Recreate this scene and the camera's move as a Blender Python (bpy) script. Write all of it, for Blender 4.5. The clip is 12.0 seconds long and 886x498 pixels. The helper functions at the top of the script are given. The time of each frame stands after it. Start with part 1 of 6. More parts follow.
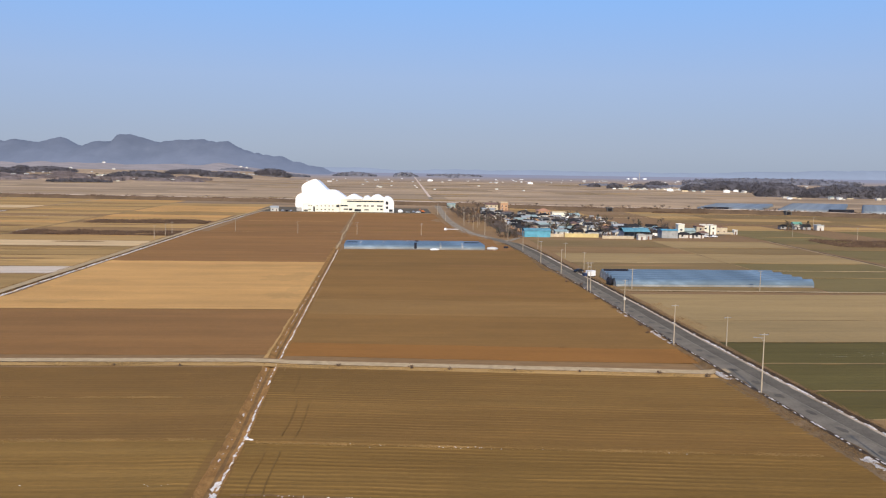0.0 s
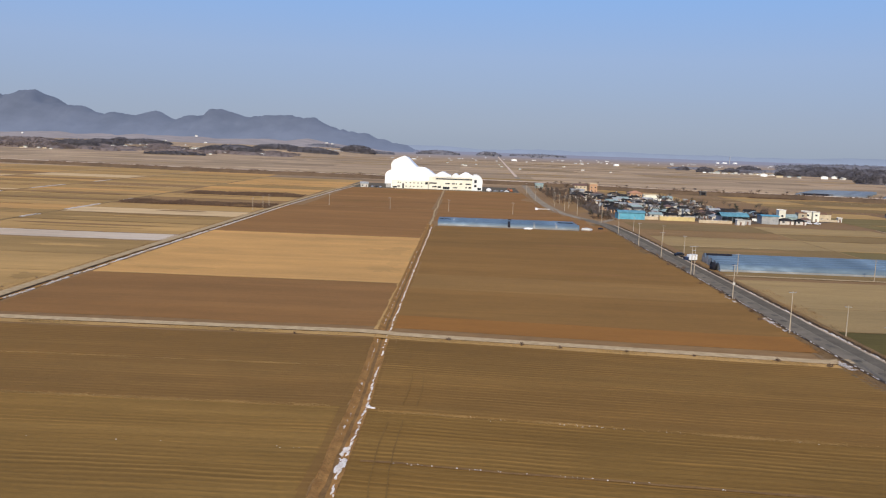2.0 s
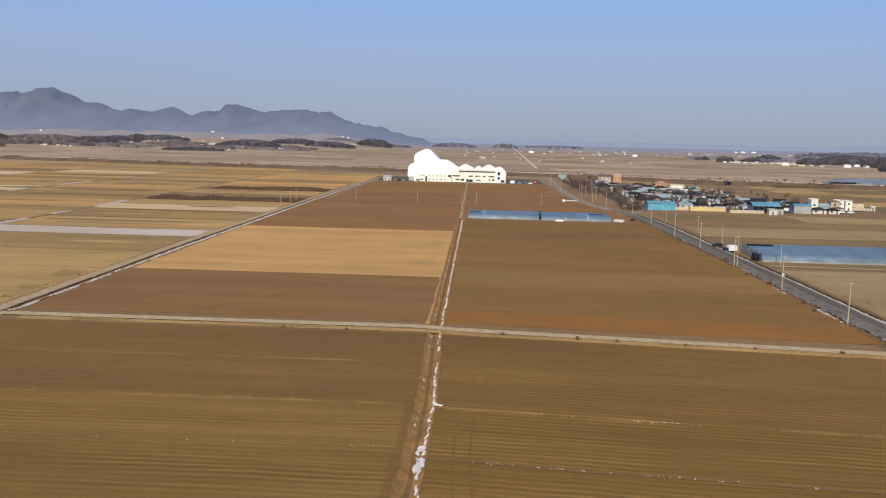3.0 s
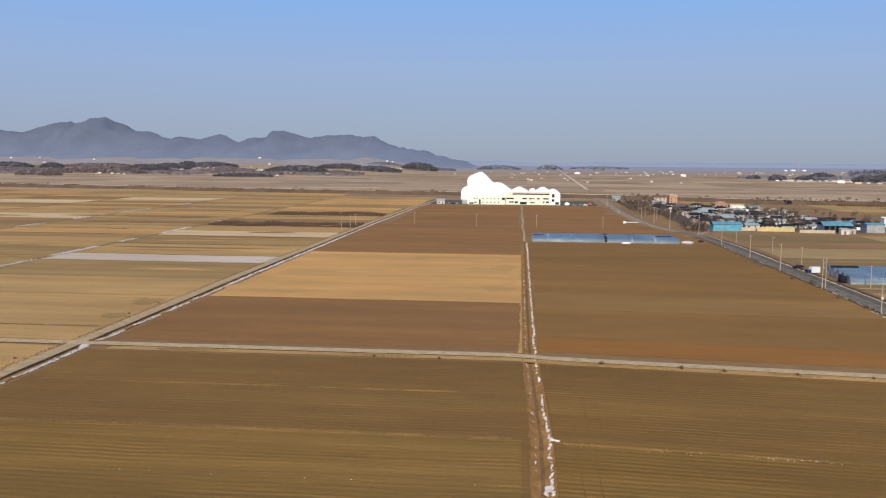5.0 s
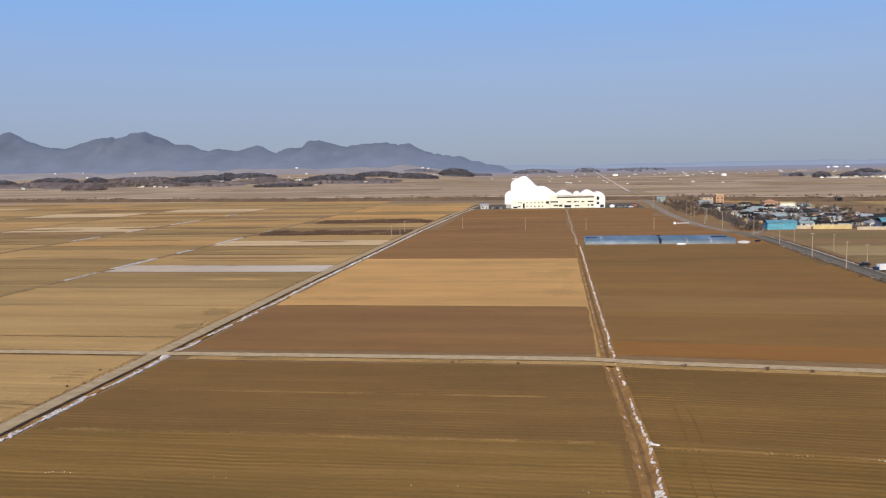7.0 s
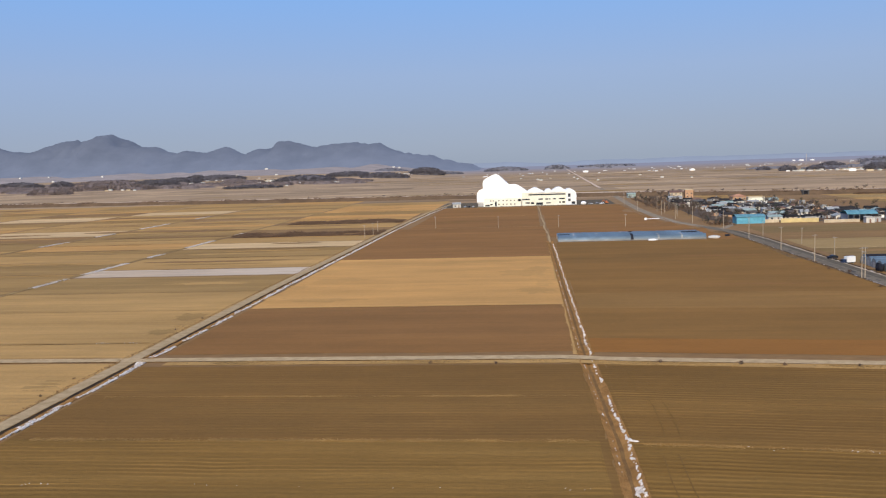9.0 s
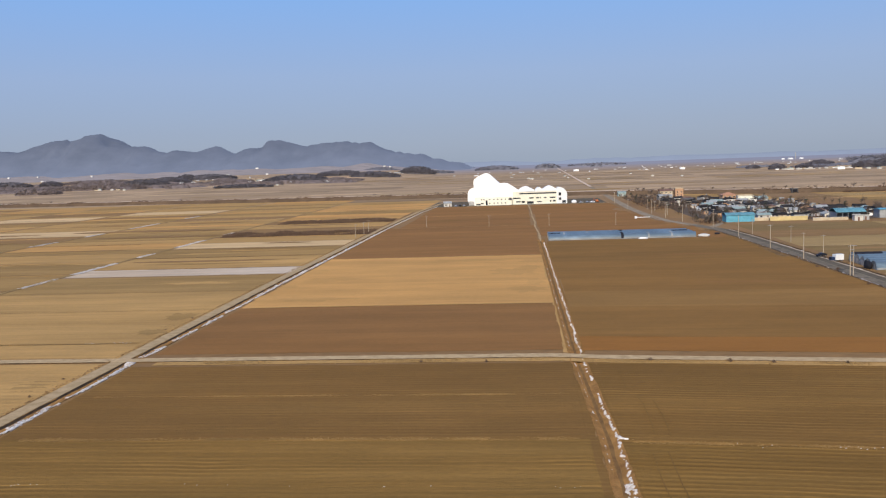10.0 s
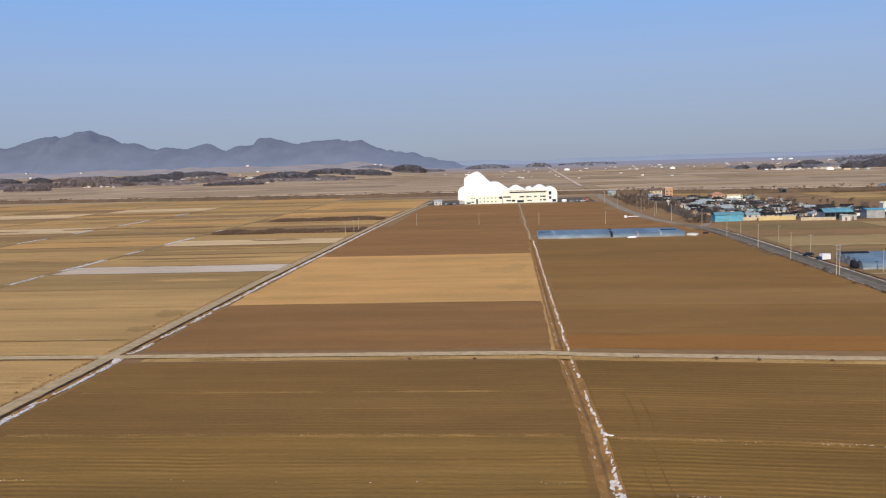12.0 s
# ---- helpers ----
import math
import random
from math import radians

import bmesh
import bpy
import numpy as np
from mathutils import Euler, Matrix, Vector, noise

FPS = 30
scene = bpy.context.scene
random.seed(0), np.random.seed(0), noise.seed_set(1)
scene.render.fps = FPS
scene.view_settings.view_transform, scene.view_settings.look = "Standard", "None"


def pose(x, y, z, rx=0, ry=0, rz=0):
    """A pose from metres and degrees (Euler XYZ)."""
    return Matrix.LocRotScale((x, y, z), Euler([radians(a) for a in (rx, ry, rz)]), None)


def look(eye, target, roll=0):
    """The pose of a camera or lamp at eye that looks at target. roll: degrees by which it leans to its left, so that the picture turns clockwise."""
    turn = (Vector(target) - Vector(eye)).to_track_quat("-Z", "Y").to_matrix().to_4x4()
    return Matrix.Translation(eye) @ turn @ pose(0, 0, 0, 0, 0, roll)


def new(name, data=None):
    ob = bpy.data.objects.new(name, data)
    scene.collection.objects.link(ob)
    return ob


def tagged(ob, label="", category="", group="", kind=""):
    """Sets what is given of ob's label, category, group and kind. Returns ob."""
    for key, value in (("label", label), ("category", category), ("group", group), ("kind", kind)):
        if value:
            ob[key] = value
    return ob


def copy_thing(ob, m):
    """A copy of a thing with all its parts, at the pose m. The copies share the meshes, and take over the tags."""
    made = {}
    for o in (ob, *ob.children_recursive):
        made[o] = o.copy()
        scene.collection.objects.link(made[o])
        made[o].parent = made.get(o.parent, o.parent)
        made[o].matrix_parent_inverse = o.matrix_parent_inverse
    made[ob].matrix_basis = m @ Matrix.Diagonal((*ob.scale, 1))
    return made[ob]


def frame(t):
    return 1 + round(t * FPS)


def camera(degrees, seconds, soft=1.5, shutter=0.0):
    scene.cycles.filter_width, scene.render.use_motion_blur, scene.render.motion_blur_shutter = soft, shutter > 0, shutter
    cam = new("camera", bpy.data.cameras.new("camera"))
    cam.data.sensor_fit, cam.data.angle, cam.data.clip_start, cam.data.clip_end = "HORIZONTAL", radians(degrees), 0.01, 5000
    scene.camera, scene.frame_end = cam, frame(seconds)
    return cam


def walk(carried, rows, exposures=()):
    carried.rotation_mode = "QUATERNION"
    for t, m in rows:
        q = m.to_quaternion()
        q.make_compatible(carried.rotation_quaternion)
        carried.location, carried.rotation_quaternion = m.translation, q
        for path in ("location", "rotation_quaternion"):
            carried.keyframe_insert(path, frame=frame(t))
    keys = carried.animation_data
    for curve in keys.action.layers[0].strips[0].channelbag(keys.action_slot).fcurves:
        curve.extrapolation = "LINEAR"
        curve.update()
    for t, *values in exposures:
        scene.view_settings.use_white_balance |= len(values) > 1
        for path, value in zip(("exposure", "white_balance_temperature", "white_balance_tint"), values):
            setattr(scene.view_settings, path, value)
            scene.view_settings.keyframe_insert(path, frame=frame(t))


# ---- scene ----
cam = camera(55.8, 12.0, soft=1.2)
PATH = [
    (0, (24.512, -4.13, 43.892), (24.643, -2.144, 43.694), 0.9),
    (0.2, (24.625, -4.521, 43.801), (24.829, -2.54, 43.613), 1.1),
    (0.3, (24.515, -4.709, 43.762), (24.745, -2.731, 43.576), 1.1),
    (0.5, (24.0, -5.036, 43.636), (24.259, -3.061, 43.454), 1.2),
    (0.7, (23.487, -5.205, 43.463), (23.758, -3.232, 43.278), 1.4),
    (0.8, (23.086, -5.243, 43.392), (23.342, -3.268, 43.204), 1.5),
    (1, (22.131, -5.167, 43.244), (22.261, -3.181, 43.044), 1.5),
    (1.2, (21.673, -4.855, 43.099), (21.696, -2.867, 42.89), 1.6),
    (1.3, (21.328, -4.685, 43.073), (21.321, -2.697, 42.857), 1.6),
    (1.5, (20.359, -4.355, 43.057), (20.331, -2.368, 42.83), 1.8),
    (1.8, (18.744, -3.866, 42.952), (18.698, -1.882, 42.711), 2.1),
    (2, (17.15, -3.542, 42.885), (17.094, -1.559, 42.634), 2.0),
    (2.5, (12.914, -2.405, 42.651), (12.832, -0.424, 42.382), 1.9),
    (3, (8.805, -1.088, 42.482), (8.714, 0.892, 42.213), 1.3),
    (4.8, (-1.156, 2.867, 42.42), (-1.35, 4.846, 42.206), 0.5),
    (5, (-2.429, 3.215, 42.511), (-2.622, 5.194, 42.294), 0.4),
    (5.5, (-5.652, 3.287, 42.589), (-5.875, 5.264, 42.379), 0.1),
    (6, (-7.926, 3.096, 42.526), (-8.194, 5.067, 42.325), -0.3),
    (6.5, (-9.965, 2.74, 42.449), (-10.249, 4.71, 42.248), -0.7),
    (7, (-11.14, 2.524, 42.463), (-11.417, 4.495, 42.26), -1.1),
    (9, (-11.899, 2.246, 42.968), (-12.11, 4.224, 42.76), -1.9),
    (9.5, (-11.848, 2.108, 42.954), (-12.049, 4.087, 42.745), -1.9),
    (10, (-11.731, 2.131, 42.945), (-11.921, 4.111, 42.734), -2.0),
    (10.5, (-11.553, 1.976, 42.939), (-11.734, 3.956, 42.725), -1.9),
    (11, (-11.463, 1.858, 42.877), (-11.639, 3.839, 42.663), -1.8),
    (11.5, (-11.475, 1.71, 42.869), (-11.645, 3.691, 42.654), -1.8),
    (12, (-11.201, 1.594, 42.796), (-11.369, 3.575, 42.581), -1.7),
]
walk(cam, [(t, look(eye, aim, lean)) for t, eye, aim, lean in PATH], exposures=[(0.0, 0.14), (0.5, -0.02), (1.0, 0.0), (12.0, 0.0)])

# ---- world, sun, exposure ----
SUN_EL, SUN_AZ = 32.0, 186.0          # degrees; azimuth clockwise from +y, so the sun stands behind the camera
world = bpy.data.worlds.new("world")
scene.world = world
world.use_nodes = True
wn, wl = world.node_tree.nodes, world.node_tree.links
sky = wn.new("ShaderNodeTexSky")
sky.sky_type = "NISHITA"
sky.sun_disc = False
sky.sun_elevation = radians(SUN_EL)
sky.sun_rotation = radians(SUN_AZ)
sky.air_density, sky.dust_density, sky.ozone_density = 1.0, 0.6, 3.0
# winter haze: a lavender veil that thickens towards the horizon
wtc = wn.new("ShaderNodeTexCoord")
wsep = wn.new("ShaderNodeSeparateXYZ")
wl.new(wtc.outputs["Generated"], wsep.inputs[0])
wramp = wn.new("ShaderNodeValToRGB")
wl.new(wsep.outputs["Z"], wramp.inputs[0])
HAZE = [(0.0, (3.05, 3.7, 4.95)), (0.04, (3.05, 3.8, 5.5)), (0.10, (3.15, 4.25, 6.7)), (0.19, (2.4, 4.45, 8.5)), (0.30, (1.8, 3.9, 8.6)), (0.6, (1.2, 2.8, 7.0))]
while len(wramp.color_ramp.elements) < len(HAZE):
    wramp.color_ramp.elements.new(0.5)
for el, (p, c) in zip(wramp.color_ramp.elements, HAZE):
    el.position, el.color = p, (c[0], c[1], c[2], 1)
wmix = wn.new("ShaderNodeMixRGB")
wmix.inputs[0].default_value = 0.88
wl.new(sky.outputs[0], wmix.inputs[1])
wl.new(wramp.outputs[0], wmix.inputs[2])
wl.new(wmix.outputs[0], wn["Background"].inputs[0])
wn["Background"].inputs[1].default_value = 0.1

sun_data = bpy.data.lights.new("sun", "SUN")
sun_data.energy, sun_data.angle, sun_data.color = 4.6, radians(0.53), (1.0, 0.893, 0.72)
sun = new("sun", sun_data)
sa, se = radians(SUN_AZ), radians(SUN_EL)
sun_dir = Vector((math.sin(sa) * math.cos(se), math.cos(sa) * math.cos(se), math.sin(se)))
sun.matrix_world = look(sun_dir * 300, (0, 0, 0))


# ---- materials ----
def mat(name, rough=0.9, metal=0.0):
    m = bpy.data.materials.new(name)
    m.use_nodes = True
    n, l = m.node_tree.nodes, m.node_tree.links
    b = n["Principled BSDF"]
    b.inputs["Roughness"].default_value = rough
    b.inputs["Metallic"].default_value = metal
    b.inputs["Specular IOR Level"].default_value = 0.25
    return m, n, l, b


def slant(n, l, coord, lean):
    """Object coordinates whose rows lean with the strip: y grows by lean metres a metre of x."""
    tc = n.new("ShaderNodeTexCoord")
    if not lean:
        return tc.outputs[coord]
    sep, comb, add = n.new("ShaderNodeSeparateXYZ"), n.new("ShaderNodeCombineXYZ"), n.new("ShaderNodeMath")
    add.operation = "MULTIPLY_ADD"
    add.inputs[1].default_value = lean
    l.new(tc.outputs[coord], sep.inputs[0])
    l.new(sep.outputs["X"], add.inputs[0])
    l.new(sep.outputs["Y"], add.inputs[2])
    l.new(sep.outputs["X"], comb.inputs[0])
    l.new(add.outputs[0], comb.inputs[1])
    l.new(sep.outputs["Z"], comb.inputs[2])
    return comb.outputs[0]


def tex(n, l, scale, detail=4.0, stretch=(1, 1, 1), rough=0.55, coord="Object", lean=0.0):
    mp = n.new("ShaderNodeMapping")
    mp.inputs["Scale"].default_value = stretch
    l.new(slant(n, l, coord, lean), mp.inputs[0])
    t = n.new("ShaderNodeTexNoise")
    t.inputs["Scale"].default_value = scale
    t.inputs["Detail"].default_value = detail
    t.inputs["Roughness"].default_value = rough
    l.new(mp.outputs[0], t.inputs["Vector"])
    return t


def ramp(n, l, src, stops):
    r = n.new("ShaderNodeValToRGB")
    while len(r.color_ramp.elements) < len(stops):
        r.color_ramp.elements.new(0.5)
    for e, (p, c) in zip(r.color_ramp.elements, stops):
        e.position, e.color = p, (c[0], c[1], c[2], 1)
    l.new(src, r.inputs[0])
    return r


def blend(n, l, kind, fac, a, b):
    m = n.new("ShaderNodeMixRGB")
    m.blend_type = kind
    for sock, v in zip(m.inputs, (fac, a, b)):
        if isinstance(v, (int, float)):
            sock.default_value = v
        elif isinstance(v, tuple):
            sock.default_value = (v[0], v[1], v[2], 1)
        else:
            l.new(v, sock)
    return m.outputs[0]


def bump(n, l, b, src, strength, dist):
    u = n.new("ShaderNodeBump")
    u.inputs["Strength"].default_value = strength
    u.inputs["Distance"].default_value = dist
    l.new(src, u.inputs["Height"])
    l.new(u.outputs[0], b.inputs["Normal"])


def mul(c, k):
    return tuple(min(1.0, v * k) for v in c)


def soil(name, c, warm=None, streak=1.0, contrast=0.18, lean=0.0, furrow=0.0):
    """Ploughed or stubbled earth: faint streaks along the working direction (x), blotches, grain, and plough lines that come and go."""
    m, n, l, b = mat(name, 0.95)
    warm = warm or mul(c, 1.15)
    b.inputs["Specular IOR Level"].default_value = 0.05
    lines = tex(n, l, 1.0, 4.0, (0.006, 0.085 * streak, 1), 0.55, lean=lean)
    lines.inputs["Distortion"].default_value = 0.4
    col = ramp(n, l, lines.outputs[0], [(0.25, mul(c, 1 - contrast * 0.55)), (0.5, c), (0.8, mul(warm, 1 + contrast * 0.15))]).outputs[0]
    wide = tex(n, l, 0.022, 4.0, (0.55, 1.5, 1), 0.6, lean=lean)
    col = blend(n, l, "MULTIPLY", 1.0, col, ramp(n, l, wide.outputs[0], [(0.3, (0.90, 0.905, 0.915)), (0.7, (1.09, 1.075, 1.05))]).outputs[0])
    thin = tex(n, l, 1.0, 3.0, (0.018, 0.62 * streak, 1), 0.6, lean=lean)
    thin.inputs["Distortion"].default_value = 0.3
    col = blend(n, l, "MULTIPLY", 1.0, col, ramp(n, l, thin.outputs[0], [(0.3, (1 - contrast * 0.35,) * 3), (0.7, (1 + contrast * 0.3,) * 3)]).outputs[0])
    patch = tex(n, l, 0.16, 5.0, (0.45, 1.0, 1), 0.65)
    col = blend(n, l, "MULTIPLY", 1.0, col, ramp(n, l, patch.outputs[0], [(0.3, (0.94, 0.945, 0.95)), (0.7, (1.06, 1.05, 1.035))]).outputs[0])
    grain = tex(n, l, 1.7, 5.0, (0.45, 1.3, 1), 0.7)
    col = blend(n, l, "MULTIPLY", 1.0, col, ramp(n, l, grain.outputs[0], [(0.25, (0.87, 0.87, 0.87)), (0.75, (1.12, 1.115, 1.10))]).outputs[0])
    if furrow:
        w = n.new("ShaderNodeTexWave")
        w.bands_direction = "Y"
        w.inputs["Scale"].default_value = 0.21
        w.inputs["Distortion"].default_value = 3.2
        w.inputs["Detail"].default_value = 3.0
        w.inputs["Detail Scale"].default_value = 0.35
        l.new(slant(n, l, "Object", lean), w.inputs["Vector"])
        gate = tex(n, l, 1.0, 4.0, (0.02, 0.16, 1), 0.65, lean=lean)
        amount = ramp(n, l, gate.outputs[0], [(0.42, (0.05, 0.05, 0.05)), (0.68, (1, 1, 1))]).outputs[0]
        ridge_tone = ramp(n, l, w.outputs[0], [(0.1, (1 - furrow * 0.35,) * 3), (0.6, (1, 1, 1)), (0.95, (1 + furrow * 1.3, 1 + furrow * 1.25, 1 + furrow * 1.15))]).outputs[0]
        col = blend(n, l, "MIX", amount, col, blend(n, l, "MULTIPLY", 1.0, col, ridge_tone))
    info = n.new("ShaderNodeObjectInfo")
    tone = ramp(n, l, info.outputs["Random"], [(0.0, (0.96, 0.965, 0.97)), (1.0, (1.04, 1.03, 1.015))]).outputs[0]
    col = blend(n, l, "MULTIPLY", 1.0, col, tone)
    l.new(col, b.inputs["Base Color"])
    bump(n, l, b, grain.outputs[0], 0.6, 0.15)
    return m


def rough_mat(name, c, c2=None, scale=2.0, rough=0.85, metal=0.0, contrast=0.25, bumps=0.3, dist=0.02, coord="Object", vary=0.1, spec=0.25):
    """A surface with grain, larger stains and a slight change from thing to thing."""
    m, n, l, b = mat(name, rough, metal)
    c2 = c2 or mul(c, 0.7)
    b.inputs["Specular IOR Level"].default_value = spec
    t = tex(n, l, scale, 5.0, coord=coord)
    col = ramp(n, l, t.outputs[0], [(0.3, mul(c2, 1 - contrast * 0.4)), (0.65, c)]).outputs[0]
    fine = tex(n, l, scale * 9, 3.0, coord=coord)
    g = ramp(n, l, fine.outputs[0], [(0.2, (1 - contrast,) * 3), (0.8, (1 + contrast * 0.5,) * 3)]).outputs[0]
    col = blend(n, l, "MULTIPLY", 1.0, col, g)
    info = n.new("ShaderNodeObjectInfo")
    tone = ramp(n, l, info.outputs["Random"], [(0.0, (1 - vary,) * 3), (1.0, (1 + vary,) * 3)]).outputs[0]
    col = blend(n, l, "MULTIPLY", 1.0, col, tone)
    l.new(col, b.inputs["Base Color"])
    if bumps:
        bump(n, l, b, fine.outputs[0], bumps, dist)
    return m


def island_mat(name, c, c2, rough=0.95):
    """Foliage and grass: each blade or clump has a shade of its own."""
    m, n, l, b = mat(name, rough)
    geo = n.new("ShaderNodeNewGeometry")
    col = ramp(n, l, geo.outputs["Random Per Island"], [(0.0, c), (1.0, c2)]).outputs[0]
    t = tex(n, l, 0.12, 3.0)
    g = ramp(n, l, t.outputs[0], [(0.3, (0.75, 0.75, 0.75)), (0.7, (1.2, 1.2, 1.2))]).outputs[0]
    l.new(blend(n, l, "MULTIPLY", 1.0, col, g), b.inputs["Base Color"])
    return m


def corrugated(name, c, scale=3.0, rough=0.6):
    """Painted corrugated sheet with ribs, dulled and streaked by weather."""
    m, n, l, b = mat(name, rough)
    b.inputs["Specular IOR Level"].default_value = 0.1
    tc = n.new("ShaderNodeTexCoord")
    w = n.new("ShaderNodeTexWave")
    w.inputs["Scale"].default_value = scale
    l.new(tc.outputs["Object"], w.inputs["Vector"])
    t = tex(n, l, 0.5, 4.0)
    col = ramp(n, l, t.outputs[0], [(0.3, mul(c, 0.72)), (0.7, mul(c, 1.12))]).outputs[0]
    rib = ramp(n, l, w.outputs[0], [(0.0, (0.9, 0.9, 0.9)), (1.0, (1.05, 1.05, 1.05))]).outputs[0]
    l.new(blend(n, l, "MULTIPLY", 1.0, col, rib), b.inputs["Base Color"])
    bump(n, l, b, w.outputs[0], 0.5, 0.04)
    return m


def vinyl_mat(name, c):
    """Dusty greenhouse film: milky, slightly glossy."""
    m, n, l, b = mat(name, 0.45)
    t = tex(n, l, 0.35, 4.0, (0.3, 1, 1))
    col = ramp(n, l, t.outputs[0], [(0.3, mul(c, 0.8)), (0.55, mul(c, 1.1)), (0.72, mul(c, 1.7))]).outputs[0]
    l.new(col, b.inputs["Base Color"])
    b.inputs["Specular IOR Level"].default_value = 0.3
    fine = tex(n, l, 1.2, 3.0, (1.5, 0.3, 1))
    bump(n, l, b, fine.outputs[0], 0.25, 0.05)
    return m


def plain_far(name):
    """Dry paddies of the far plain: narrow strips of several straw and earth tones."""
    m, n, l, b = mat(name, 0.95)
    tc = n.new("ShaderNodeTexCoord")
    sep = n.new("ShaderNodeSeparateXYZ")
    l.new(tc.outputs["Object"], sep.inputs[0])

    def cell(sock, size):
        d = n.new("ShaderNodeMath")
        d.operation = "DIVIDE"
        l.new(sock, d.inputs[0])
        d.inputs[1].default_value = size
        f = n.new("ShaderNodeMath")
        f.operation = "FLOOR"
        l.new(d.outputs[0], f.inputs[0])
        return f.outputs[0]
    comb = n.new("ShaderNodeCombineXYZ")
    l.new(cell(sep.outputs["X"], 103.0), comb.inputs[0])
    l.new(cell(sep.outputs["Y"], 37.0), comb.inputs[1])
    wn_ = n.new("ShaderNodeTexWhiteNoise")
    l.new(comb.outputs[0], wn_.inputs["Vector"])
    col = ramp(n, l, wn_.outputs["Value"], [(0.0, (0.26, 0.182, 0.100)), (0.3, (0.39, 0.270, 0.152)), (0.55, (0.32, 0.224, 0.122)), (0.8, (0.49, 0.342, 0.196)), (1.0, (0.41, 0.287, 0.162))]).outputs[0]
    near = n.new("ShaderNodeMapRange")
    near.inputs["From Min"].default_value, near.inputs["From Max"].default_value = 760.0, 1000.0
    l.new(sep.outputs["Y"], near.inputs["Value"])
    col = blend(n, l, "MIX", near.outputs[0], (0.25, 0.145, 0.055), col)
    big = tex(n, l, 0.004, 4.0, (0.6, 1.5, 1))
    g = ramp(n, l, big.outputs[0], [(0.3, (0.8, 0.76, 0.74)), (0.7, (1.15, 1.12, 1.1))]).outputs[0]
    col = blend(n, l, "MULTIPLY", 1.0, col, g)
    small = tex(n, l, 0.6, 5.0, (0.4, 1.2, 1))
    g = ramp(n, l, small.outputs[0], [(0.25, (0.8, 0.79, 0.77)), (0.75, (1.2, 1.18, 1.15))]).outputs[0]
    col = blend(n, l, "MULTIPLY", 1.0, col, g)
    l.new(col, b.inputs["Base Color"])
    bump(n, l, b, small.outputs[0], 0.4, 0.1)
    return m


def haze_glow_mat(name, c, glow, strength, foot=1.0, top=200.0, grain=0.006):
    """Far hills behind kilometres of haze: the backdrop of the place. The haze is painted as a glow, stronger towards
    the foot.
    """
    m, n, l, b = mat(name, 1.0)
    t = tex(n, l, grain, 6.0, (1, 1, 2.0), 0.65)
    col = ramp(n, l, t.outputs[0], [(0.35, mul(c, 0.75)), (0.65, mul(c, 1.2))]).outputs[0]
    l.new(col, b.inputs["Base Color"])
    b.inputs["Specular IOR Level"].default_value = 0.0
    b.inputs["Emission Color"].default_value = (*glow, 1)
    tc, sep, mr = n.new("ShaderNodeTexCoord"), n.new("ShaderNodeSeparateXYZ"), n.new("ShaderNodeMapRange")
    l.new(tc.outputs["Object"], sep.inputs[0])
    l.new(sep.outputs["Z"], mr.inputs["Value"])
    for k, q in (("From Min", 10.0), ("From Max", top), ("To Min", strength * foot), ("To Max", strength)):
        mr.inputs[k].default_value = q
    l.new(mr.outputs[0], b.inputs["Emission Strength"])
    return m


def horizon_haze_mat(name):
    """The last kilometres of plain; haze is painted as bluish emission that grows with distance."""
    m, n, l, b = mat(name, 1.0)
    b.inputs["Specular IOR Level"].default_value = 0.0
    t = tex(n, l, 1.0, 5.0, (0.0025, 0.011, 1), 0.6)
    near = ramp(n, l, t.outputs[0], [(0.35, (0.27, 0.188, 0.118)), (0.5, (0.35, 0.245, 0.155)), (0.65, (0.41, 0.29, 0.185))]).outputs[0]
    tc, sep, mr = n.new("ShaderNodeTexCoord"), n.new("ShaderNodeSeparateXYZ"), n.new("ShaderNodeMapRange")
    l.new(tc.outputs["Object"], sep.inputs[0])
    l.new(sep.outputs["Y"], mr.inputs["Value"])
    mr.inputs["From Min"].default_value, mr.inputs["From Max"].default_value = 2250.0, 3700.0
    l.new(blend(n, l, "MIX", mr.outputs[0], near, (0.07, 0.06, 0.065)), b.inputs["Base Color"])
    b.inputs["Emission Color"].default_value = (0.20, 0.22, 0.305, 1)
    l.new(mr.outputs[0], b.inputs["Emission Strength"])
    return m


M = {}
M["plain"] = plain_far("dry_plain")
M["brown"] = soil("ploughed_brown_soil", (0.235, 0.124, 0.039), contrast=0.16, lean=0.05)
M["dark"] = soil("dark_brown_soil", (0.259, 0.130, 0.047), contrast=0.16)
M["red"] = soil("reddish_brown_soil", (0.265, 0.131, 0.046), contrast=0.16)
M["orange"] = soil("orange_brown_soil", (0.288, 0.129, 0.035), contrast=0.1, lean=0.08)
M["brownpale"] = soil("paler_brown_soil", (0.275, 0.150, 0.050), contrast=0.16, lean=0.05)
M["furrow"] = soil("furrowed_tan_soil", (0.219, 0.122, 0.035), (0.272, 0.157, 0.047), 1.0, 0.26, furrow=0.36)
M["furrow_dark"] = soil("dark_furrowed_soil", (0.203, 0.110, 0.030), (0.256, 0.144, 0.041), 1.0, 0.26, lean=0.09, furrow=0.38)
M["ridged"] = soil("lined_olive_brown_soil", (0.201, 0.108, 0.032), (0.242, 0.135, 0.041), 1.0, 0.2, lean=0.09, furrow=0.36)
M["worn"] = soil("worn_grey_brown_soil", (0.201, 0.108, 0.034), (0.230, 0.129, 0.041), 1.0, 0.18, furrow=0.16)
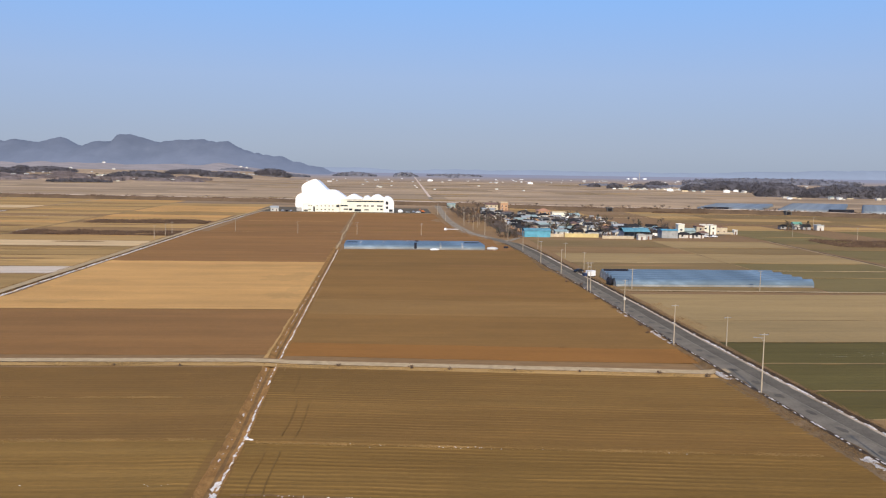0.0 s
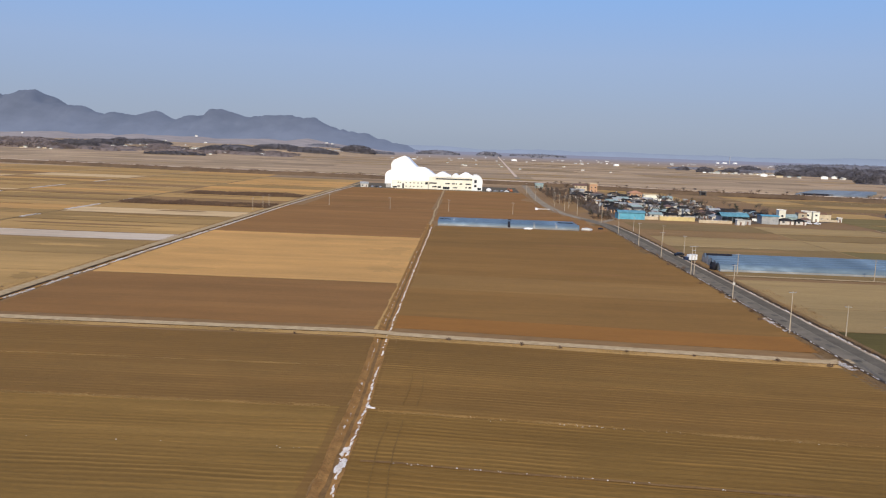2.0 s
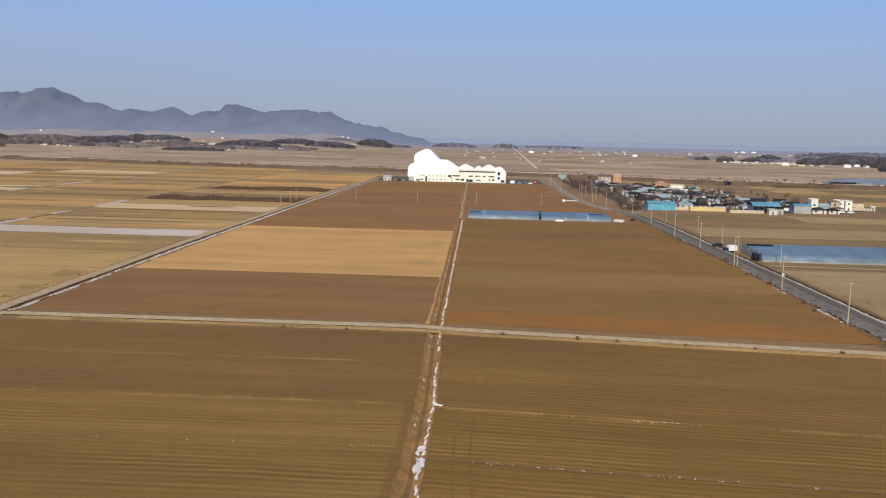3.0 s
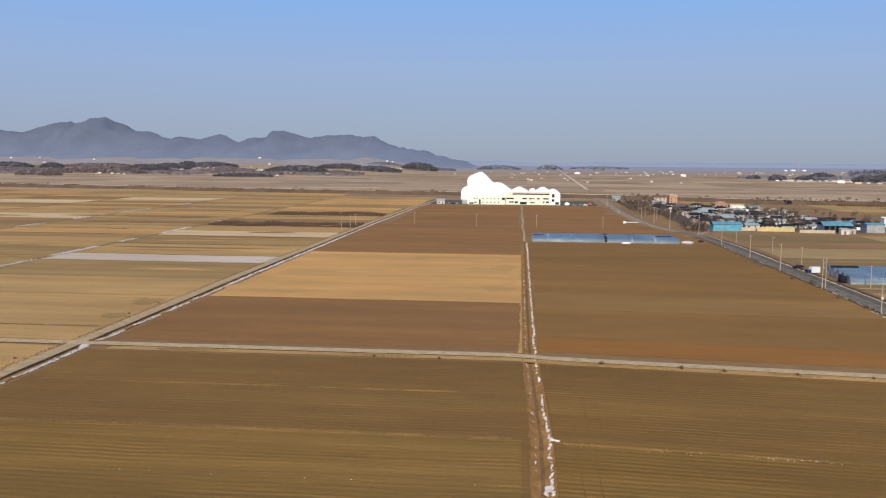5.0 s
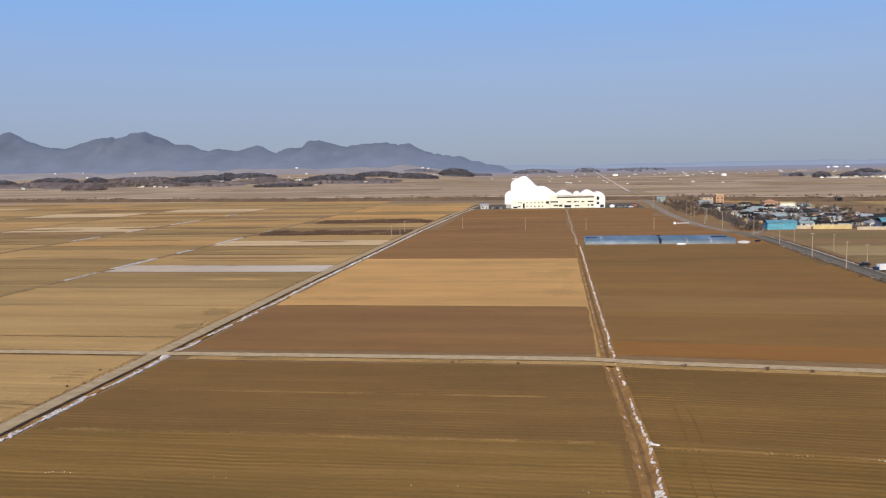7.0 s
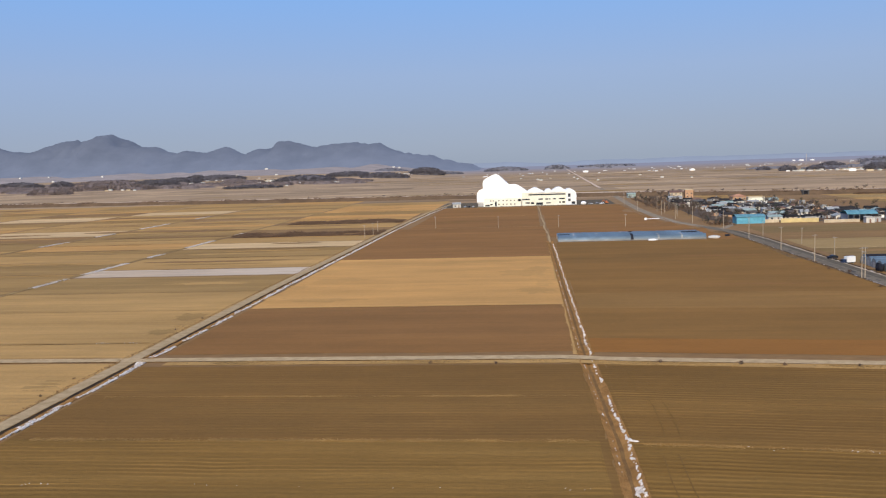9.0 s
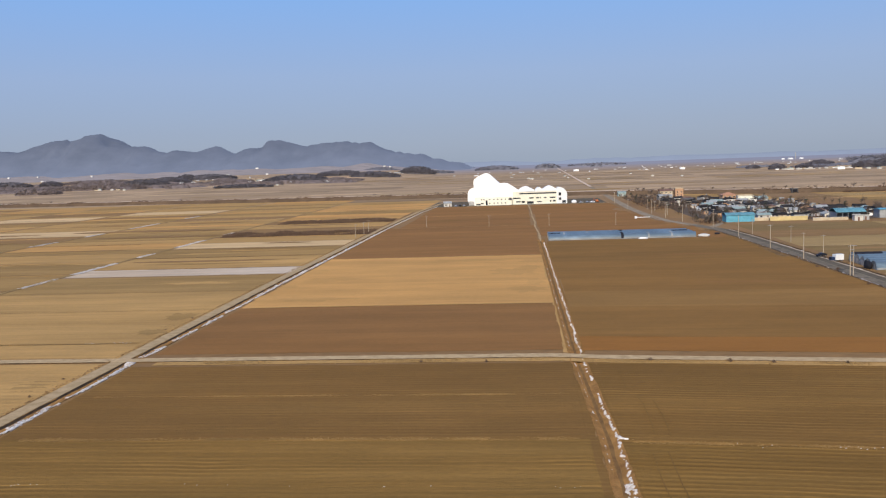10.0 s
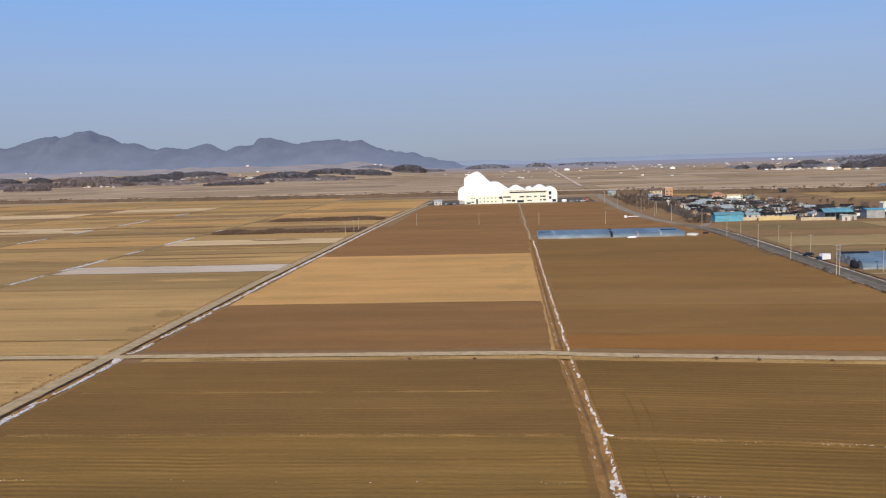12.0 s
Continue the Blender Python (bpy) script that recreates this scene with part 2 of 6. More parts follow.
M["strawrow"] = soil("straw_strewn_ridge", (0.32, 0.20, 0.078), contrast=0.6)
M["gold"] = soil("golden_stubble", (0.55, 0.298, 0.101), contrast=0.16)
M["dullgold"] = soil("dull_golden_stubble", (0.485, 0.270, 0.094), contrast=0.2)
M["tan"] = soil("tan_stubble", (0.435, 0.262, 0.098), (0.50, 0.30, 0.112), contrast=0.26)
M["straw"] = soil("pale_straw_stubble", (0.60, 0.41, 0.21), contrast=0.2)
M["olive"] = soil("olive_stubble", (0.325, 0.200, 0.076), (0.40, 0.245, 0.092), contrast=0.26)
M["green"] = soil("winter_barley", (0.118, 0.090, 0.030), (0.14, 0.108, 0.036), contrast=0.2)
M["mud"] = soil("grey_brown_soil", (0.275, 0.162, 0.070), contrast=0.14)
M["drab"] = soil("drab_fallow_soil", (0.245, 0.158, 0.066), contrast=0.2)
M["drabpale"] = soil("pale_drab_stubble", (0.34, 0.226, 0.098), contrast=0.2)
M["sage"] = soil("dull_green_fallow", (0.200, 0.146, 0.058), contrast=0.18)
M["frost"] = soil("frosted_field", (0.53, 0.405, 0.285), (0.66, 0.55, 0.43), contrast=0.6)
M["lane"] = rough_mat("worn_concrete", (0.53, 0.38, 0.215), (0.43, 0.30, 0.16), 0.5, 0.95, contrast=0.25, spec=0.0)
M["asphalt"] = rough_mat("asphalt", (0.25, 0.206, 0.152), (0.20, 0.166, 0.124), 0.25, 0.95, contrast=0.25, spec=0.0)
M["asphalt_pale"] = rough_mat("bleached_asphalt", (0.34, 0.27, 0.19), (0.27, 0.213, 0.15), 0.2, 0.95, contrast=0.25, spec=0.0)
M["asphalt_dark"] = rough_mat("newer_asphalt", (0.175, 0.145, 0.108), (0.14, 0.117, 0.089), 0.25, 0.95, contrast=0.25, spec=0.0)
M["rut"] = soil("trodden_soil", (0.182, 0.104, 0.033), contrast=0.1)
M["patch"] = rough_mat("asphalt_patch", (0.135, 0.112, 0.084), (0.11, 0.092, 0.07), 0.8, 0.9, spec=0.05)
M["line"] = rough_mat("road_paint", (0.33, 0.28, 0.18), (0.22, 0.19, 0.13), 1.5, 0.7)
M["bank"] = rough_mat("dry_grass_bank", (0.47, 0.245, 0.080), (0.31, 0.155, 0.052), 0.35, 0.95, contrast=0.4, bumps=0.8, dist=0.15, spec=0.05)
M["roadside"] = rough_mat("trodden_road_verge", (0.27, 0.178, 0.095), (0.17, 0.108, 0.056), 0.22, 0.95, contrast=0.4, bumps=0.7, dist=0.12, spec=0.05)
M["yard"] = rough_mat("dark_village_earth", (0.165, 0.122, 0.088), (0.10, 0.076, 0.058), 0.12, 0.95, contrast=0.35, spec=0.05)
M["bed"] = rough_mat("ditch_mud", (0.13, 0.075, 0.033), (0.08, 0.048, 0.024), 0.5, 0.95, contrast=0.3, spec=0.05)
M["silt"] = rough_mat("silted_ditch_bed", (0.235, 0.132, 0.052), (0.18, 0.10, 0.041), 0.5, 0.95, contrast=0.3, spec=0.05)
M["snow"] = rough_mat("old_snow", (0.90, 0.84, 0.77), (0.60, 0.51, 0.42), 1.6, 0.8, contrast=0.3, bumps=0.6, dist=0.1)
M["strawbits"] = island_mat("loose_straw", (0.265, 0.162, 0.06), (0.36, 0.232, 0.098))
M["bankside"] = rough_mat("embankment_scrub", (0.150, 0.100, 0.062), (0.105, 0.072, 0.048), 0.06, 0.95, contrast=0.3, spec=0.05)
M["bankroad"] = rough_mat("pale_gravel_road", (0.52, 0.40, 0.28), (0.42, 0.315, 0.21), 0.06, 0.95, spec=0.05)
M["paleroad"] = rough_mat("pale_far_road", (0.78, 0.60, 0.45), (0.66, 0.50, 0.37), 0.05, 0.95, contrast=0.15, spec=0.0)
# dark mud that carries the shade of ditch walls and kerb in its colour
M["shademud"] = rough_mat("shaded_ditch_mud", (0.085, 0.055, 0.032), (0.05, 0.034, 0.022), 0.6, 0.9, spec=0.08)
M["grass"] = island_mat("dry_grass", (0.23, 0.145, 0.06), (0.34, 0.235, 0.105))
M["russet"] = island_mat("russet_grass", (0.225, 0.122, 0.044), (0.30, 0.170, 0.066))
M["vergegrass"] = island_mat("verge_grass", (0.12, 0.072, 0.034), (0.25, 0.155, 0.072))
M["reed"] = island_mat("brown_reed", (0.19, 0.11, 0.048), (0.33, 0.21, 0.105))
M["shrub"] = island_mat("bare_shrub", (0.098, 0.060, 0.040), (0.170, 0.110, 0.072))
M["concrete"] = rough_mat("pole_concrete", (0.47, 0.385, 0.28), (0.37, 0.30, 0.22), 3.0, 0.85)
M["steel"] = rough_mat("galvanised_steel", (0.5, 0.5, 0.5), (0.4, 0.4, 0.4), 4.0, 0.45, 0.6)
M["insulator"] = rough_mat("brown_insulator", (0.16, 0.09, 0.06), None, 5.0, 0.3)
M["vinyl"] = vinyl_mat("greenhouse_film", (0.10, 0.142, 0.182))
# greyer copy of the film, with distance haze put into its colour
M["vinyl_far"] = vinyl_mat("hazed_far_greenhouse_film", (0.17, 0.19, 0.205))
M["vinyl_pale"] = vinyl_mat("greenhouse_film_side", (0.22, 0.225, 0.225))
M["net"] = rough_mat("black_shade_net", (0.022, 0.022, 0.03), (0.012, 0.012, 0.018), 3.0, 0.9)
M["white"] = rough_mat("white_render", (0.86, 0.86, 0.84), (0.80, 0.80, 0.78), 0.15, 0.6, contrast=0.06, bumps=0.1)
M["cream"] = rough_mat("cream_render", (0.80, 0.77, 0.64), (0.72, 0.69, 0.56), 0.2, 0.75, contrast=0.1, bumps=0.1)
M["window"] = rough_mat("dark_window_glass", (0.03, 0.035, 0.045), (0.02, 0.025, 0.03), 0.5, 0.12, contrast=0.1, bumps=0)
M["yellow"] = rough_mat("yellow_wall_paint", (0.62, 0.49, 0.23), (0.52, 0.41, 0.20), 0.3, 0.8)
M["beige"] = rough_mat("beige_wall", (0.56, 0.46, 0.32), (0.46, 0.37, 0.26), 0.3, 0.85)
M["pink"] = rough_mat("salmon_brick_wall", (0.56, 0.34, 0.20), (0.46, 0.27, 0.16), 0.4, 0.85)
M["grey"] = rough_mat("grey_render", (0.42, 0.41, 0.40), (0.33, 0.32, 0.31), 0.4, 0.85)
M["whitewall"] = rough_mat("whitewashed_wall", (0.64, 0.61, 0.55), (0.50, 0.47, 0.42), 0.4, 0.85)
M["slate"] = rough_mat("dark_tile_roof", (0.040, 0.037, 0.037), (0.022, 0.021, 0.022), 1.0, 0.8, vary=0.3, spec=0.02)
M["greyroof"] = rough_mat("grey_slate_roof", (0.135, 0.128, 0.122), (0.09, 0.086, 0.083), 0.8, 0.8, vary=0.2, spec=0.03)
M["bluesheet"] = corrugated("blue_sheet", (0.13, 0.38, 0.50))
M["cyansheet"] = corrugated("pale_blue_sheet", (0.13, 0.30, 0.36))
M["tealsheet"] = corrugated("faded_teal_sheet", (0.30, 0.375, 0.355))
M["greysheet"] = corrugated("pale_grey_sheet", (0.36, 0.365, 0.36))
M["orangeroof"] = rough_mat("orange_tile_roof", (0.50, 0.26, 0.15), (0.42, 0.21, 0.12), 0.8, 0.7)
M["brownroof"] = rough_mat("brown_tile_roof", (0.20, 0.115, 0.085), (0.15, 0.085, 0.06), 0.8, 0.7)
M["green_roof"] = corrugated("green_sheet", (0.16, 0.33, 0.24))
M["bark"] = rough_mat("grey_bark", (0.17, 0.125, 0.095), (0.11, 0.08, 0.06), 4.0, 0.95)
M["twig"] = island_mat("winter_twigs", (0.085, 0.062, 0.050), (0.155, 0.118, 0.092))
M["pine"] = island_mat("pine_needles", (0.036, 0.042, 0.030), (0.085, 0.085, 0.060))
# distance haze is put into these woodland tones; farwood is paler and bluer
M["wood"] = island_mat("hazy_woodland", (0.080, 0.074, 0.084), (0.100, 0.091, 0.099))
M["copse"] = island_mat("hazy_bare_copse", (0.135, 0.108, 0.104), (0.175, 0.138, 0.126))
M["farwood"] = island_mat("haze_tinted_woodland", (0.140, 0.138, 0.160), (0.170, 0.165, 0.185))
M["hamlet"] = island_mat("far_painted_walls", (0.36, 0.34, 0.32), (0.68, 0.66, 0.62))
M["tyre"] = rough_mat("tyre_rubber", (0.02, 0.02, 0.02), None, 5.0, 0.9)
M["carwhite"] = rough_mat("white_car_paint", (0.80, 0.80, 0.80), (0.72, 0.72, 0.72), 0.5, 0.3, contrast=0.05, bumps=0)
M["carblack"] = rough_mat("black_car_paint", (0.02, 0.022, 0.03), None, 0.5, 0.25, contrast=0.05, bumps=0)
M["carblue"] = rough_mat("dark_blue_cab_paint", (0.03, 0.05, 0.11), None, 0.5, 0.35, contrast=0.05, bumps=0)
M["carsilver"] = rough_mat("silver_car_paint", (0.45, 0.46, 0.48), None, 0.5, 0.3, 0.4, contrast=0.05, bumps=0)
M["redpaint"] = rough_mat("orange_machine_paint", (0.60, 0.18, 0.06), None, 1.0, 0.5)
# haze over ridge, foothills and far hills is painted as bluish emission
M["mountain"] = haze_glow_mat("hazy_wooded_mountain", (0.060, 0.064, 0.076), (0.27, 0.33, 0.49), 0.34, 1.45, 150.0)
M["foothill"] = haze_glow_mat("hazy_foothill_fields", (0.20, 0.165, 0.14), (0.34, 0.33, 0.41), 0.36, grain=0.012)
M["farhill"] = haze_glow_mat("far_hazy_hills", (0.045, 0.055, 0.075), (0.355, 0.415, 0.555), 0.66, 1.08, 40.0)
M["horizon"] = horizon_haze_mat("hazy_far_plain")


# ---- geometry helpers ----
def part(name, bm, material, parent=None, label=""):
    me = bpy.data.meshes.new(name)
    bm.to_mesh(me)
    bm.free()
    me.materials.append(material)
    ob = new(name, me)
    if parent is not None:
        ob.parent = parent
    if label:
        ob["label"] = label
    return ob


def mesh_part(name, verts, faces, material, parent=None, smooth=False):
    me = bpy.data.meshes.new(name)
    me.from_pydata(verts, [], faces)
    me.materials.append(material)
    if smooth:
        me.polygons.foreach_set("use_smooth", [True] * len(me.polygons))
    me.update()
    ob = new(name, me)
    if parent is not None:
        ob.parent = parent
    return ob


def thing(name, label, category, group="", kind="", at=(0, 0, 0), turn=0.0):
    ob = new(name)
    ob.empty_display_size = 0.5
    ob.matrix_basis = pose(at[0], at[1], at[2], 0, 0, turn)
    return tagged(ob, label, category, group, kind)


def box(bm, x0, x1, y0, y1, z0, z1, bevel=0.0):
    r = bmesh.ops.create_cube(bm, size=1.0, matrix=Matrix.LocRotScale(((x0 + x1) / 2, (y0 + y1) / 2, (z0 + z1) / 2), None, (x1 - x0, y1 - y0, z1 - z0)))
    if bevel:
        es = list({e for v in r["verts"] for e in v.link_edges})
        bmesh.ops.bevel(bm, geom=es, offset=bevel, segments=2, affect="EDGES", profile=0.6)
    return bm


def tube(bm, a, b, r0, r1, seg=8):
    a, b = Vector(a), Vector(b)
    d = b - a
    m = Matrix.Translation((a + b) / 2) @ d.to_track_quat("Z", "Y").to_matrix().to_4x4()
    bmesh.ops.create_cone(bm, cap_ends=True, segments=seg, radius1=r0, radius2=r1, depth=d.length, matrix=m)
    return bm


def prism(bm, poly, y0, y1):
    """A front outline (x, z) carried from y0 to y1."""
    a = [bm.verts.new((x, y0, z)) for x, z in poly]
    b = [bm.verts.new((x, y1, z)) for x, z in poly]
    k = len(poly)
    bm.faces.new(a)
    bm.faces.new(b[::-1])
    for i in range(k):
        bm.faces.new((a[i], b[i], b[(i + 1) % k], a[(i + 1) % k]))
    bmesh.ops.recalc_face_normals(bm, faces=bm.faces[:])
    return bm


def lerp_table(table, v):
    if v <= table[0][0]:
        return table[0][1]
    for (a, p), (b, q) in zip(table, table[1:]):
        if v <= b:
            return p + (q - p) * (v - a) / (b - a)
    return table[-1][1]


def smooth(a, b, v):
    k = min(1.0, max(0.0, (v - a) / (b - a)))
    return k * k * (3 - 2 * k)


def nz(x, y, s, k=0.0):
    return noise.noise(Vector((x * s, y * s, k)))


# ---- the lie of the land ----
def ditch_x(y):
    return lerp_table([(60, 0.7), (130, 0.6), (180, -0.8), (400, -2.2), (750, -5.5)], y)


def lane_x(y):
    return lerp_table([(0, -102.6), (300, -104.0), (540, -102.5), (700, -99.0), (830, -91.0)], y)


def road_x(y):
    return lerp_table([(-100, 103.6), (110, 103.6), (160, 102.0), (200, 101.2), (250, 100.8), (300, 100.0), (350, 99.0), (420, 97.8), (464, 95.6), (488, 90.3), (515, 83.0), (541, 77.5), (602, 73.6), (664, 72.2), (742, 73.4), (862, 76.3), (1150, 81.5), (2400, 106.0)], y)


def land(x, y):
    """Height of the ground: two field ditches, the low road bank, else flat."""
    z = 0.0
    if 20 < y < 446:
        d = abs(x - ditch_x(y)) / 1.5
        if d < 1:
            z -= 0.6 * (1 - d * d) * smooth(446, 430, y) * (1.0 - 0.85 * smooth(4.5, 2.0, abs(y - 180)))
    if -60 < y < 840:
        d = abs(x - (lane_x(y) + 2.9)) / 1.2
        if d < 1:
            z -= 0.6 * (1 - d * d) * (1.0 - 0.9 * smooth(5, 2.2, abs(y - 182)))
    if y < 1000:
        d = abs(x - road_x(y))
        z += 0.45 * smooth(7.2, 5.0, d)
        if y < 470:
            e = abs(x - road_x(y) - 5.75) / 0.95
            if e < 1:
                z -= 0.6 * (1 - e * e)
    return z


def span(a, b, step):
    k = max(1, round((b - a) / step))
    return [a + (b - a) * i / k for i in range(k)]


gx = (span(-5200, -1200, 400) + span(-1200, -300, 90) + span(-300, -108, 24) + span(-108, -90, 0.6) + span(-90, -10, 16) + span(-10, 5, 0.5)
      + span(5, 66, 12) + span(66, 96, 1.2) + span(96, 114, 0.55) + span(114, 300, 24) + span(300, 1200, 90) + span(1200, 5200, 400) + [5200])
gy = span(-2600, -200, 300) + span(-200, 40, 40) + span(40, 240, 4) + span(240, 860, 8) + span(860, 1300, 44) + span(1300, 5000, 250) + [5000]
gv = [(x, y, land(x, y)) for y in gy for x in gx]
gw = len(gx)
gf = [(j * gw + i, j * gw + i + 1, (j + 1) * gw + i + 1, (j + 1) * gw + i) for j in range(len(gy) - 1) for i in range(gw - 1)]
tagged(mesh_part("ground", gv, gf, M["plain"]), "flat winter farmland of dry paddies and bare earth", "ground", kind="structure")


def skew(x, y):
    """Right of the field ditch the strips lean a little towards the camera."""
    if x <= 0:
        return 0.0
    return -min(x, 100) * 0.09 * smooth(430, 150, y)


FIELD_LABEL = {"brown": "ploughed brown field", "brownpale": "strip of paler brown ploughed soil", "dark": "dark brown bare field", "red": "reddish brown harvested field", "orange": "orange brown strip of bare soil",
               "furrow": "furrowed tan field with straw rows", "furrow_dark": "dark furrowed field with faint plough lines", "gold": "golden stubble field", "dullgold": "dull golden stubble field", "ridged": "olive brown field with pale plough lines", "worn": "worn grey brown field", "tan": "tan stubble field", "straw": "pale straw-covered field",
               "olive": "olive stubble field", "green": "dull green winter barley field", "mud": "grey brown bare field", "frost": "pale frosted strip of field", "sage": "dull sage-green fallow field", "drab": "drab brown fallow field", "drabpale": "pale dull stubble field"}


def field(x0, x1, y0, y1, key, rows=0.0, high=0.1, beside="among dry paddies"):
    """One field strip. rows: spacing of its plough ridges (0: none); they run along x."""
    if rows:
        k = max(2, round((y1 - y0) / rows * 4))
        ys = [y0 + (y1 - y0) * j / k for j in range(k + 1)]
        xs = [x0] + span(x0 + 0.35, x1 - 4.0, 5.0) + [x1 - 4.0, x1 - 2.2, x1 - 1.0, x1 - 0.35, x1]
    else:
        ys = [y0] + span(y0 + 0.5, y1 - 0.5, 9.0) + [y1 - 0.5, y1]
        xs = [x0] + span(x0 + 0.5, x1 - 0.5, 6.0) + [x1 - 0.5, x1]
    v = []
    for j, y in enumerate(ys):
        for i, x in enumerate(xs):
            edge = j in (0, len(ys) - 1) or i in (0, len(xs) - 1)
            wx, wy = x + 0.6 * nz(x, y, 0.06, 3), y + skew(x, y) + 0.5 * nz(x, y, 0.05, 7) + (0.55 if key != "frost" else 1.6) * nz(x, y, 0.11, 2)
            z = land(wx, wy) + 0.07
            if rows and not edge:
                z += high * (0.5 + 0.5 * math.cos(j * math.pi / 2)) * (0.6 + 0.8 * nz(x, y * 4, 0.05, 5)) + 0.03 * nz(x, y, 0.8)
            if edge:
                z -= 0.012
            v.append((wx, wy, z))
    w = len(xs)
    f = [(j * w + i, j * w + i + 1, (j + 1) * w + i + 1, (j + 1) * w + i) for j in range(len(ys) - 1) for i in range(w - 1)]
    return tagged(mesh_part("field", v, f, M[key]), FIELD_LABEL[key] + " " + beside, "field", "fields", "structure")


def ribbon(name, xf, y0, y1, half, material, lift, step=6.0, off=0.0, ragged=0.15, cols=4):
    """A strip of road or lane along y, draped on the land."""
    ys = span(y0, y1, step) + [y1]
    v, f = [], []
    for y in ys:
        for c in range(cols + 1):
            u = -1 + 2 * c / cols
            x = xf(y) + off + u * half
            if c in (0, cols):
                x += ragged * nz(x, y, 0.25, c)
            v.append((x, y, land(x, y) + lift))
    w = cols + 1
    for j in range(len(ys) - 1):
        for c in range(cols):
            f.append((j * w + c, j * w + c + 1, (j + 1) * w + c + 1, (j + 1) * w + c))
    return mesh_part(name, v, f, material)


def cross_lane(name, x0, x1, yf, half, material, lift, ragged=0.2):
    xs = span(x0, x1, 5.0) + [x1]
    v, f = [], []
    for x in xs:
        for u in (-1, -0.4, 0.4, 1):
            y = yf(x) + u * half + (ragged * nz(x, u, 0.2, 9) if abs(u) == 1 else 0)
            v.append((x, y, max(land(x, y), -0.05) + lift))
    for j in range(len(xs) - 1):
        for c in range(3):
            f.append((j * 4 + c, (j + 1) * 4 + c, (j + 1) * 4 + c + 1, j * 4 + c + 1))
    return mesh_part(name, v, f, material)


# ---- fields, block by block ----
rnd = random.Random(5)
NEAR = "beside the snowy ditch"
LEFT_MID = [(20, 62, "furrow"), (62, 108, "furrow"), (108.0, 127.2, "furrow"), (127.2, 151.6, "worn"), (151.6, 175.2, "worn"), (187, 204, "red"), (204.1, 247.5, "dark"),
            (247.5, 299, "gold"), (299, 371.5, "gold"), (371.5, 419, "dark"), (419.2, 535, "dark"), (535.8, 640, "dark"), (640.2, 761, "red")]
for a, b, key in LEFT_MID:
    field(-98.0 if b < 640 else -90, -2.3 if b < 180 else (-3.1 if b < 300 else (-3.7 if b < 540 else -6.5)), a, b, key, 1.5 if b < 180 else 0, 0.05, NEAR)
RIGHT_MID = [(20, 72, "furrow_dark"), (72, 104, "furrow_dark"), (104, 126.0, "furrow_dark"), (126.0, 150, "ridged"), (150, 175, "ridged"), (186, 200.5, "orange"), (200.6, 241, "brown"),
             (241.1, 268, "brownpale"), (268.1, 296, "brown"), (296.1, 345, "brown"), (345.1, 428, "brown")]
for a, b, key in RIGHT_MID:
    field(2.5 if b < 180 else (1.1 if b < 300 else 0.2), 95.8 if b < 380 else 92.5, a, b, key, 1.5 if b < 180 else 0, 0.055, NEAR)
field(-1.6, 80, 459, 519, "dark", beside="behind a vinyl greenhouse")
for x0, x1, a, b in ((66.2, 76, 519.2, 572), (66.2, 69.6, 572.2, 640), (80.3, 86, 459, 506), (77.2, 91.5, 428.3, 458.8)):
    field(x0, x1, a, b, "dark", beside="beside the curving road")
field(86, 110, 560, 655, "mud", beside="beside the curving road")
field(-2.3, 66, 520, 640, "dark", beside="behind a vinyl greenhouse")
field(-3.6, 66, 640.2, 757, "red", beside="below the white hall")
RIGHT = [(20, 118, "olive"), (118.6, 144.5, "mud"), (145.2, 163.6, "green"), (164.6, 186.4, "green"), (187.4, 209.5, "green"), (210.5, 239, "drabpale"), (239.4, 287, "drabpale"), (293, 352, "drab"),
         (353, 380, "drab"), (380.5, 422, "drabpale"), (423, 455, "mud"), (455.5, 497, "drab")]
for a, b, key in RIGHT:
    field(109.6, 211 if a < 293 else 184.6, a, b, key, 2.2 if b < 210 else 0, 0.06, "beside the paved road")
    if a >= 293:
        field(186, 255, a, b, "sage" if a < 360 else rnd.choice(("olive", "drab", "drabpale")), 0, 0, "beside the paved road")
for col in range(7):
    x0 = 213.5 + col * 101 if col else 213.5
    y = 24.0
    while y < 880:
        step = rnd.choice((22, 30, 38, 46))
        lo = x0 + 49 if (col == 0 and y > 285) else x0
        if not (col in (0, 1) and 495 < y < 640):
            end = 285.0 if col == 0 and y <= 285 else (495.5 if col in (0, 1) and y <= 495 else 880)
            field(lo, x0 + 99.5, y, max(y + 3, min(y + step - 1.2, end)), rnd.choice(("drabpale", "olive", "drab", "tan", "drab", "drabpale") if y > 500 else ("drab", "sage", "drabpale", "drab")), 0, 0)
        y += step
for x0, x1, a, b, key in ((192, 212, 650, 690, "tan"), (192, 212, 691, 735, "straw"), (192, 212, 736, 790, "tan"), (150, 212, 792, 850, "olive"), (150, 212, 851, 880, "tan"), (262, 318, 497, 590, "sage"), (352, 412, 497, 590, "sage"), (262, 318, 592, 638, "tan"), (352, 412, 592, 638, "tan")):
    field(x0, x1, a, b, key, beside="behind the village")
